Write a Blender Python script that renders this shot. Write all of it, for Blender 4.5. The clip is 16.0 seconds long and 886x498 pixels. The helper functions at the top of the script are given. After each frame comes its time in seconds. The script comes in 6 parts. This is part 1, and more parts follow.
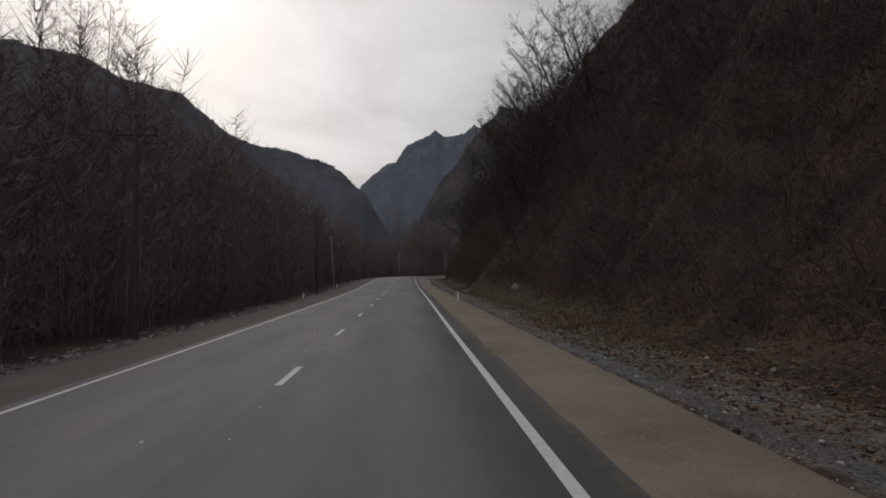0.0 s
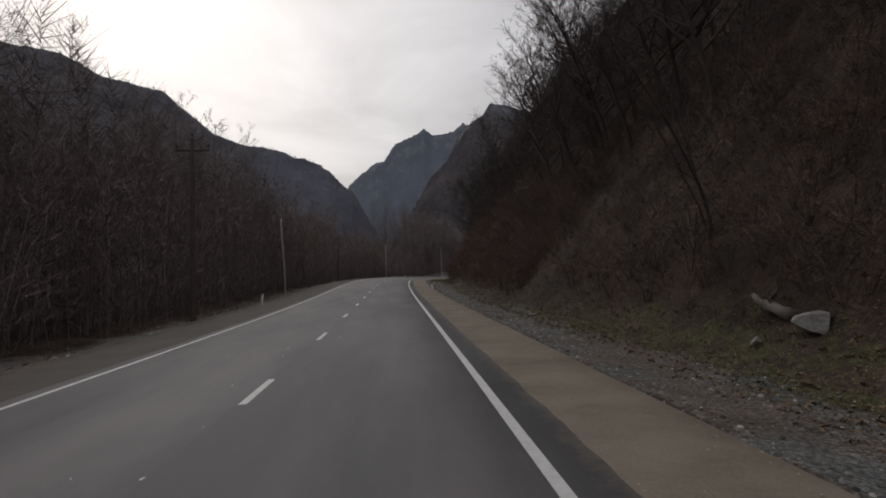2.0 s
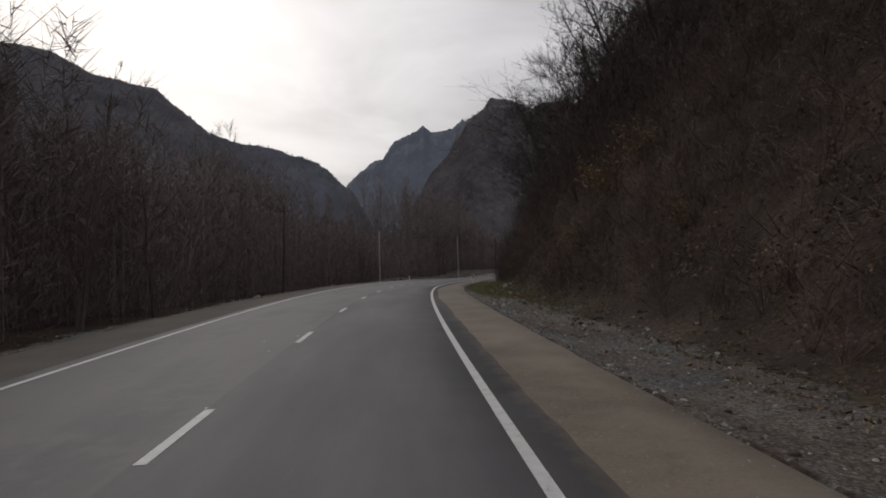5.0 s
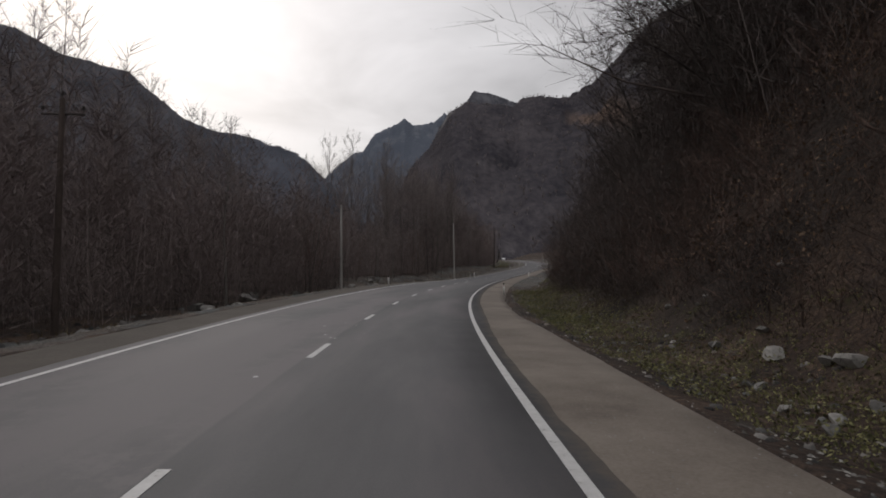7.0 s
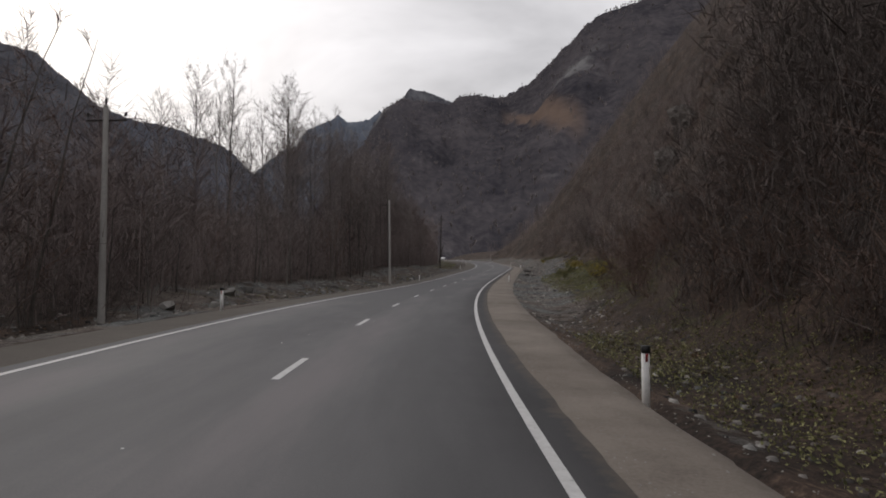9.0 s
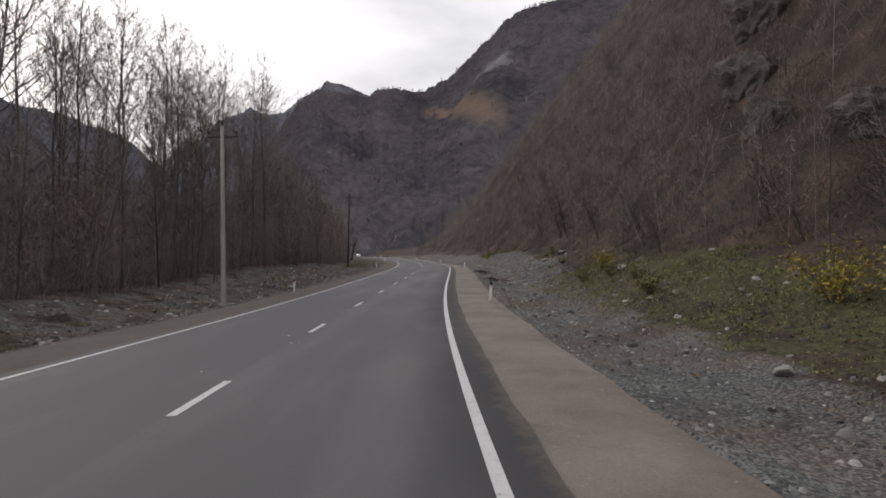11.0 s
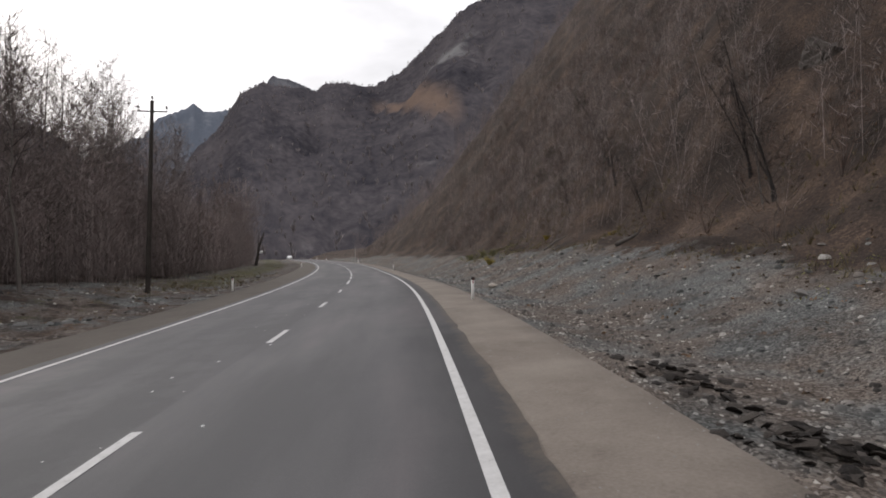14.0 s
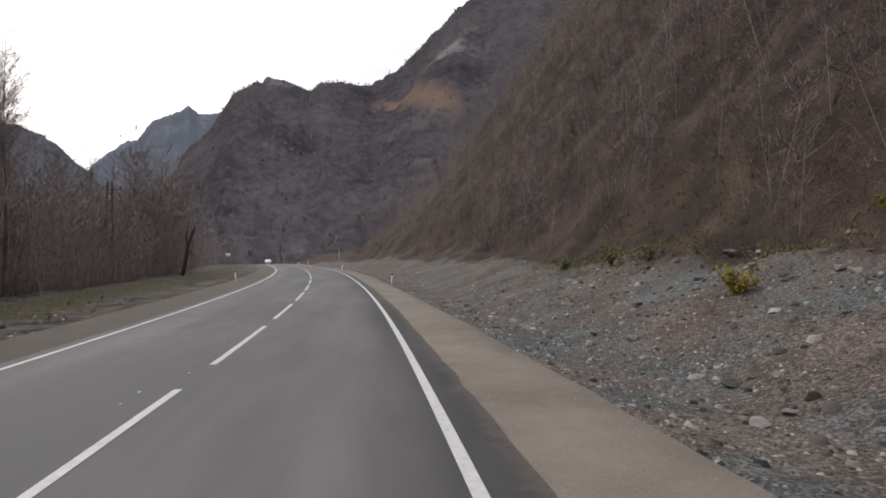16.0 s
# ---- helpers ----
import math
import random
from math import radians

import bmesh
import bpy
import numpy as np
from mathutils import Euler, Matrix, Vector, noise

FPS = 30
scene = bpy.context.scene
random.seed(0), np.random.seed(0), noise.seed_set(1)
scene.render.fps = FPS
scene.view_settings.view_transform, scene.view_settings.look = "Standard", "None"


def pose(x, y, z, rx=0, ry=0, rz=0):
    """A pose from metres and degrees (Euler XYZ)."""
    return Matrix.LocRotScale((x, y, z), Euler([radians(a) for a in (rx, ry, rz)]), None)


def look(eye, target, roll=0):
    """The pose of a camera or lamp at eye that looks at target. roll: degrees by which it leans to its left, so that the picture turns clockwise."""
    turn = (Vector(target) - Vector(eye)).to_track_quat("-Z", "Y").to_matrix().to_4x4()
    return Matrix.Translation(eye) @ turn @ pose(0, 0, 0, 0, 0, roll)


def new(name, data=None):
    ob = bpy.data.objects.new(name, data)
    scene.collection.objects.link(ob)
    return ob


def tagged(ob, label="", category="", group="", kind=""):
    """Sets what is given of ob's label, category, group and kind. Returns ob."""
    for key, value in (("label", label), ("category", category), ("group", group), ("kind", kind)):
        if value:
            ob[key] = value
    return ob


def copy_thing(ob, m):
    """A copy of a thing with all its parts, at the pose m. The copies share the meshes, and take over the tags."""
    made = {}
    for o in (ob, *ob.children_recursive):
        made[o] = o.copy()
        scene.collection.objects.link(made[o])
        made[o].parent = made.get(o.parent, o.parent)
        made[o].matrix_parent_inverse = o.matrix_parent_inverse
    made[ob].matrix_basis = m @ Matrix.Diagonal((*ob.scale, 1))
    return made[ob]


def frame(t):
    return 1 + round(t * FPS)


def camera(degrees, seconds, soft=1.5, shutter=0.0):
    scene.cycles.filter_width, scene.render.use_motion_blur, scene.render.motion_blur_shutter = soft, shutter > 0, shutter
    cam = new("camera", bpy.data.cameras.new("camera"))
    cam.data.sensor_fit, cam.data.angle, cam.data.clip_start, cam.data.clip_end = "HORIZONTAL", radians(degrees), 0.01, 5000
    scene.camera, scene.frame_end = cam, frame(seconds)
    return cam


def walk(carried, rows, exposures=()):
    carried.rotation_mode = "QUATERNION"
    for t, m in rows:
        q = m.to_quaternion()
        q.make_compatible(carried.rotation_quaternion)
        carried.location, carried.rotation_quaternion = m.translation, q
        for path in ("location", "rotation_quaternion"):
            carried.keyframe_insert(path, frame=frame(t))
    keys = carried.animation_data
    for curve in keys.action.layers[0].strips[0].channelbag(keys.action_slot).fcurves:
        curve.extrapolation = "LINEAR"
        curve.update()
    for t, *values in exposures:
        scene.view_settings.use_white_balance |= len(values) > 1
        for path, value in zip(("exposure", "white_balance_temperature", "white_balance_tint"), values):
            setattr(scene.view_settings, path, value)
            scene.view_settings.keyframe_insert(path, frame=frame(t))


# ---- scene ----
cam = camera(71.9, 16.0, soft=1.8)
PATH = [
    (0.0, (2.076, 0.115, 1.785), (2.076, 10.107, 2.203), 0.31),
    (0.5, (1.556, 8.457, 1.779), (1.636, 18.447, 2.206), 0.29),
    (1.0, (1.112, 16.800, 1.781), (1.228, 26.790, 2.204), -0.15),
    (1.5, (0.699, 25.153, 1.793), (0.836, 35.143, 2.208), -0.54),
    (2.0, (0.250, 33.520, 1.809), (0.424, 43.510, 2.220), -0.28),
    (2.5, (-0.199, 41.915, 1.825), (-0.001, 51.905, 2.232), 0.03),
    (3.0, (-0.616, 50.352, 1.850), (-0.434, 60.342, 2.251), -0.21),
    (3.5, (-1.052, 58.823, 1.888), (-0.893, 68.814, 2.281), -0.54),
    (4.0, (-1.551, 67.338, 1.944), (-1.397, 77.329, 2.333), -0.74),
    (4.5, (-2.085, 75.895, 2.028), (-1.930, 85.886, 2.418), -0.88),
    (5.0, (-2.631, 84.476, 2.158), (-2.457, 94.467, 2.545), -0.93),
    (5.5, (-3.149, 93.060, 2.315), (-2.934, 103.051, 2.692), -0.83),
    (6.0, (-3.590, 101.632, 2.475), (-3.302, 111.621, 2.830), -0.51),
    (6.5, (-3.911, 110.192, 2.614), (-3.519, 120.179, 2.935), 0.00),
    (7.0, (-4.002, 118.749, 2.707), (-3.486, 128.731, 3.008), 0.15),
    (7.5, (-3.834, 127.283, 2.744), (-3.097, 137.251, 3.046), 0.46),
    (8.0, (-3.409, 135.786, 2.741), (-2.401, 145.730, 3.053), 0.77),
    (8.5, (-2.759, 144.247, 2.720), (-1.471, 154.159, 3.033), 0.81),
    (9.0, (-1.867, 152.662, 2.703), (-0.273, 162.529, 3.014), 0.64),
    (9.5, (-0.692, 161.017, 2.710), (1.224, 170.827, 3.016), 0.40),
    (10.0, (0.799, 169.302, 2.746), (3.042, 179.042, 3.046), 0.20),
    (10.5, (2.615, 177.503, 2.792), (5.183, 187.163, 3.083), 0.18),
    (11.0, (4.733, 185.613, 2.856), (7.623, 195.182, 3.138), 0.34),
    (11.5, (6.970, 193.656, 2.946), (10.092, 203.150, 3.268), 0.53),
    (12.0, (9.314, 201.668, 3.065), (12.595, 211.108, 3.416), 0.51),
    (12.5, (11.757, 209.688, 3.214), (15.136, 219.095, 3.526), 0.04),
    (13.0, (14.261, 217.713, 3.410), (17.694, 227.101, 3.698), -0.38),
    (13.5, (16.767, 225.754, 3.637), (20.263, 235.118, 3.919), -0.55),
    (14.0, (19.207, 233.819, 3.873), (22.827, 243.136, 4.167), -0.28),
    (14.5, (21.766, 241.847, 4.109), (25.440, 251.143, 4.395), -0.34),
    (15.0, (24.200, 249.905, 4.313), (27.876, 259.199, 4.633), -0.10),
    (15.5, (26.554, 257.981, 4.477), (30.214, 267.281, 4.813), -0.28),
    (16.0, (28.764, 266.096, 4.612), (32.420, 275.397, 4.946), -0.56),
]
walk(cam, [(t, look(eye, target, roll)) for t, eye, target, roll in PATH],
     exposures=[(0.0, -0.14), (1.0, -0.05), (3.5, -0.02), (6.0, 0.08), (8.0, 0.18), (10.5, 0.70), (12.0, 0.90), (14.0, 1.0), (16.0, 1.12)])

# ---- sky and sun ----
SUN_AZ, SUN_EL = 27.0, 27.0        # degrees left of the y axis, above the horizon
world = bpy.data.worlds.new("overcast_sky")
scene.world = world
world.use_nodes = True


def link_nodes(tree):
    """Short hands for adding and linking nodes of one tree."""
    def node(kind, **sets):
        n = tree.nodes.new(kind)
        for key, value in sets.items():
            if key in n.inputs:
                n.inputs[key].default_value = value
        return n

    def wire(a, b):
        tree.links.new(a, b)
    return node, wire


def build_sky():
    tree = world.node_tree
    tree.nodes.clear()
    node, wire = link_nodes(tree)
    sky = node("ShaderNodeTexSky")
    sky.sky_type = "NISHITA"
    sky.sun_disc = False
    sky.sun_elevation = radians(SUN_EL)
    sky.sun_rotation = radians(-SUN_AZ)
    sky.air_density, sky.dust_density = 1.0, 3.0
    dim = node("ShaderNodeMix")
    dim.data_type, dim.blend_type = "RGBA", "MULTIPLY"
    dim.inputs[0].default_value = 1.0
    wire(sky.outputs[0], dim.inputs[6])
    dim.inputs[7].default_value = (0.10, 0.10, 0.10, 1)
    # cloud deck: direction flattened on to a plane overhead
    co = node("ShaderNodeTexCoord")
    sep = node("ShaderNodeSeparateXYZ")
    wire(co.outputs["Generated"], sep.inputs[0])
    up = node("ShaderNodeMath"); up.operation = "ADD"; up.inputs[1].default_value = 0.22
    wire(sep.outputs[2], up.inputs[0])
    up2 = node("ShaderNodeMath"); up2.operation = "MAXIMUM"; up2.inputs[1].default_value = 0.05
    wire(up.outputs[0], up2.inputs[0])
    dx = node("ShaderNodeMath"); dx.operation = "DIVIDE"
    wire(sep.outputs[0], dx.inputs[0]); wire(up2.outputs[0], dx.inputs[1])
    dy = node("ShaderNodeMath"); dy.operation = "DIVIDE"
    wire(sep.outputs[1], dy.inputs[0]); wire(up2.outputs[0], dy.inputs[1])
    flat = node("ShaderNodeCombineXYZ")
    wire(dx.outputs[0], flat.inputs[0]); wire(dy.outputs[0], flat.inputs[1])
    cloud = node("ShaderNodeTexNoise", Scale=1.7, Detail=5.0, Roughness=0.5, Distortion=0.35)
    wire(flat.outputs[0], cloud.inputs["Vector"])
    tone = node("ShaderNodeMapRange")
    tone.inputs["From Min"].default_value, tone.inputs["From Max"].default_value = 0.34, 0.66
    tone.inputs["To Min"].default_value, tone.inputs["To Max"].default_value = 0.41, 0.69
    wire(cloud.outputs[0], tone.inputs["Value"])
    # thin cloud is brighter towards the hidden sun
    a, e = radians(SUN_AZ), radians(SUN_EL)
    dot = node("ShaderNodeVectorMath"); dot.operation = "DOT_PRODUCT"
    nrm = node("ShaderNodeVectorMath"); nrm.operation = "NORMALIZE"
    wire(co.outputs["Generated"], nrm.inputs[0]); wire(nrm.outputs[0], dot.inputs[0])
    dot.inputs[1].default_value = (-math.sin(a) * math.cos(e), math.cos(a) * math.cos(e), math.sin(e))
    glow = node("ShaderNodeMapRange"); glow.interpolation_type = "SMOOTHSTEP"
    glow.inputs["From Min"].default_value, glow.inputs["From Max"].default_value = 0.82, 1.0
    glow.inputs["To Min"].default_value, glow.inputs["To Max"].default_value = 0.0, 0.29
    wire(dot.outputs["Value"], glow.inputs["Value"])
    level = node("ShaderNodeMath"); level.operation = "ADD"
    wire(tone.outputs[0], level.inputs[0]); wire(glow.outputs[0], level.inputs[1])
    # an overcast deck is brighter overhead than near the horizon
    over = node("ShaderNodeMapRange"); over.inputs["To Min"].default_value, over.inputs["To Max"].default_value = 0.86, 1.22
    wire(sep.outputs[2], over.inputs["Value"])
    deck = node("ShaderNodeMath"); deck.operation = "MULTIPLY"
    wire(level.outputs[0], deck.inputs[0]); wire(over.outputs[0], deck.inputs[1])
    grey = node("ShaderNodeMix"); grey.data_type, grey.blend_type = "RGBA", "MULTIPLY"
    grey.inputs[0].default_value = 1.0
    grey.inputs[6].default_value = (1.005, 0.98, 1.0, 1)
    wire(deck.outputs[0], grey.inputs[7])
    mix = node("ShaderNodeMix"); mix.data_type = "RGBA"; mix.inputs[0].default_value = 0.92
    wire(dim.outputs[2], mix.inputs[6]); wire(grey.outputs[2], mix.inputs[7])
    back = node("ShaderNodeBackground", Strength=1.0)
    wire(mix.outputs[2], back.inputs["Color"])
    out = node("ShaderNodeOutputWorld")
    wire(back.outputs[0], out.inputs["Surface"])


build_sky()
sun = new("sun", bpy.data.lights.new("sun", "SUN"))
sun.data.energy, sun.data.angle, sun.data.color = 0.4, radians(16), (1.0, 0.96, 0.90)
sun.rotation_euler = Euler((radians(90 - SUN_EL), 0, radians(180 + SUN_AZ)))


# ---- materials ----
def surface(name, rough=0.9, metallic=0.0, spec=0.3):
    """A material with a Principled surface; gives the material, its shader and its node helpers."""
    m = bpy.data.materials.new(name)
    m.use_nodes = True
    b = m.node_tree.nodes["Principled BSDF"]
    b.inputs["Roughness"].default_value, b.inputs["Metallic"].default_value = rough, metallic
    b.inputs["Specular IOR Level"].default_value = spec
    return m, b, *link_nodes(m.node_tree)


def ramp(node, wire, source, stops):
    r = node("ShaderNodeValToRGB")
    wire(source, r.inputs[0])
    el = r.color_ramp.elements
    while len(el) < len(stops):
        el.new(0.5)
    for e, (at, colour) in zip(el, stops):
        e.position, e.color = at, (*colour, 1)
    return r.outputs[0]


def grained(name, dark, light, scale, rough=0.9, bump=0.3, fine=8.0, dist=0.02, vary="", spec=0.3, patch=(0.30, 0.72), vary_by=0.45):
    """Two scales of noise between two colours, with relief; vary: 'island' or 'object' shifts the tone piece by piece."""
    m, b, node, wire = surface(name, rough, 0.0, spec)
    pos = node("ShaderNodeNewGeometry")
    big = node("ShaderNodeTexNoise", Scale=scale, Detail=4.0, Roughness=0.6)
    small = node("ShaderNodeTexNoise", Scale=scale * fine, Detail=3.0, Roughness=0.65)
    wire(pos.outputs["Position"], big.inputs["Vector"])
    wire(pos.outputs["Position"], small.inputs["Vector"])
    mix = node("ShaderNodeMix")
    mix.inputs[0].default_value = 0.5
    wire(big.outputs[0], mix.inputs[2]); wire(small.outputs[0], mix.inputs[3])
    value = mix.outputs[0]
    if vary:
        src = pos.outputs["Random Per Island"] if vary == "island" else node("ShaderNodeObjectInfo").outputs["Random"]
        sh = node("ShaderNodeMath"); sh.operation = "MULTIPLY_ADD"
        sh.inputs[1].default_value, sh.inputs[2].default_value = vary_by, -0.49 * vary_by
        wire(src, sh.inputs[0])
        ad = node("ShaderNodeMath"); ad.operation = "ADD"
        wire(sh.outputs[0], ad.inputs[0]); wire(value, ad.inputs[1])
        value = ad.outputs[0]
    wire(ramp(node, wire, value, [(patch[0], dark), (patch[1], light)]), b.inputs["Base Color"])
    if bump:
        bp = node("ShaderNodeBump", Strength=bump, Distance=dist)
        wire(small.outputs[0], bp.inputs["Height"]); wire(bp.outputs[0], b.inputs["Normal"])
    return m


def asphalt_material():
    m, b, node, wire = surface("asphalt", 0.72, 0.0, 0.35)
    pos = node("ShaderNodeNewGeometry")
    at = node("ShaderNodeAttribute"); at.attribute_name = "across"
    big = node("ShaderNodeTexNoise", Scale=0.55, Detail=5.0, Roughness=0.58)
    fine = node("ShaderNodeTexNoise", Scale=55.0, Detail=2.0, Roughness=0.7)
    run = node("ShaderNodeAttribute"); run.attribute_name = "along"
    lanes = node("ShaderNodeMath"); lanes.operation = "MULTIPLY"; lanes.inputs[1].default_value = 7.8
    drawn = node("ShaderNodeMath"); drawn.operation = "MULTIPLY"; drawn.inputs[1].default_value = 0.16
    wire(at.outputs["Fac"], lanes.inputs[0]); wire(run.outputs["Fac"], drawn.inputs[0])
    bed = node("ShaderNodeCombineXYZ")
    wire(lanes.outputs[0], bed.inputs[0]); wire(drawn.outputs[0], bed.inputs[1])
    wire(bed.outputs[0], big.inputs["Vector"]); wire(pos.outputs["Position"], fine.inputs["Vector"])
    # wheel tracks: polished bands along the lanes; at.Fac runs from 0 to 1 over the width
    wave = node("ShaderNodeMath"); wave.operation = "SINE"
    ml = node("ShaderNodeMath"); ml.operation = "MULTIPLY_ADD"; ml.inputs[1].default_value, ml.inputs[2].default_value = 25.8, -1.2
    wire(at.outputs["Fac"], ml.inputs[0]); wire(ml.outputs[0], wave.inputs[0])
    a1 = node("ShaderNodeMath"); a1.operation = "MULTIPLY_ADD"; a1.inputs[1].default_value = 0.055
    stain = node("ShaderNodeMath"); stain.operation = "MULTIPLY_ADD"; stain.inputs[1].default_value, stain.inputs[2].default_value = 1.6, -0.30
    wire(big.outputs[0], stain.inputs[0])
    wire(wave.outputs[0], a1.inputs[0]); wire(stain.outputs[0], a1.inputs[2])
    a2 = node("ShaderNodeMath"); a2.operation = "MULTIPLY_ADD"; a2.inputs[1].default_value = 0.35
    wire(fine.outputs[0], a2.inputs[0]); wire(a1.outputs[0], a2.inputs[2])
    # the two lanes were laid at different times: the outward lane is darker
    lane = node("ShaderNodeMapRange")
    lane.inputs["From Min"].default_value, lane.inputs["From Max"].default_value = 0.492, 0.50
    lane.inputs["To Min"].default_value, lane.inputs["To Max"].default_value = 1.0, 0.0
    wire(at.outputs["Fac"], lane.inputs["Value"])
    worn = node("ShaderNodeAttribute"); worn.attribute_name = "worn"
    amount = node("ShaderNodeMath"); amount.operation = "MULTIPLY_ADD"; amount.inputs[1].default_value, amount.inputs[2].default_value = 0.20, 0.06
    wire(worn.outputs["Fac"], amount.inputs[0])
    a3 = node("ShaderNodeMath"); a3.operation = "MULTIPLY_ADD"
    wire(lane.outputs[0], a3.inputs[0]); wire(amount.outputs[0], a3.inputs[1]); wire(a2.outputs[0], a3.inputs[2])
    # coarse scuffed patches where the old surface has frayed
    scuff = node("ShaderNodeTexNoise", Scale=0.9, Detail=6.0, Roughness=0.75)
    wire(pos.outputs["Position"], scuff.inputs["Vector"])
    rub = node("ShaderNodeMapRange")
    rub.inputs["From Min"].default_value, rub.inputs["From Max"].default_value = 0.50, 0.64
    rub.inputs["To Min"].default_value, rub.inputs["To Max"].default_value = 0.0, 0.26
    wire(scuff.outputs[0], rub.inputs["Value"])
    grit = node("ShaderNodeMath"); grit.operation = "MULTIPLY"
    wire(rub.outputs[0], grit.inputs[0]); wire(worn.outputs["Fac"], grit.inputs[1])
    both = node("ShaderNodeMath"); both.operation = "MULTIPLY_ADD"
    wire(grit.outputs[0], both.inputs[0]); wire(lane.outputs[0], both.inputs[1]); wire(a3.outputs[0], both.inputs[2])
    # one stretch is darker
    fresh = node("ShaderNodeAttribute"); fresh.attribute_name = "fresh"
    a3 = node("ShaderNodeMath"); a3.operation = "MULTIPLY_ADD"; a3.inputs[1].default_value = -0.17
    wire(fresh.outputs["Fac"], a3.inputs[0]); wire(both.outputs[0], a3.inputs[2])
    tar = ramp(node, wire, a3.outputs[0], [(0.45, (0.072, 0.071, 0.074)), (0.72, (0.100, 0.098, 0.101)), (0.98, (0.140, 0.129, 0.133))])
    # sand carried from the shoulder lies in a broken fringe over the edge
    drift = node("ShaderNodeTexNoise", Scale=3.5, Detail=7.0, Roughness=0.78)
    wire(pos.outputs["Position"], drift.inputs["Vector"])
    reach = node("ShaderNodeMath"); reach.operation = "MULTIPLY_ADD"; reach.inputs[1].default_value = 0.10
    wire(drift.outputs[0], reach.inputs[0]); wire(at.outputs["Fac"], reach.inputs[2])
    fringe = node("ShaderNodeMapRange")
    fringe.inputs["From Min"].default_value, fringe.inputs["From Max"].default_value = 1.022, 1.052
    fringe.inputs["To Min"].default_value, fringe.inputs["To Max"].default_value = 0.0, 0.85
    wire(reach.outputs[0], fringe.inputs["Value"])
    sanded = node("ShaderNodeMix"); sanded.data_type = "RGBA"; sanded.inputs[7].default_value = (0.185, 0.158, 0.130, 1.0)
    wire(fringe.outputs[0], sanded.inputs[0]); wire(tar, sanded.inputs[6]); wire(sanded.outputs[2], b.inputs["Base Color"])
    bp = node("ShaderNodeBump", Strength=0.35, Distance=0.004)
    wire(fine.outputs[0], bp.inputs["Height"]); wire(bp.outputs[0], b.inputs["Normal"])
    return m


def paint_material():
    m, b, node, wire = surface("road_paint", 0.6, 0.0, 0.4)
    pos = node("ShaderNodeNewGeometry")
    n1 = node("ShaderNodeTexNoise", Scale=7.0, Detail=6.0, Roughness=0.75)
    wire(pos.outputs["Position"], n1.inputs["Vector"])
    wire(ramp(node, wire, n1.outputs[0], [(0.29, (0.16, 0.155, 0.15)), (0.39, (0.46, 0.455, 0.45)), (0.7, (0.58, 0.575, 0.57))]), b.inputs["Base Color"])
    return m


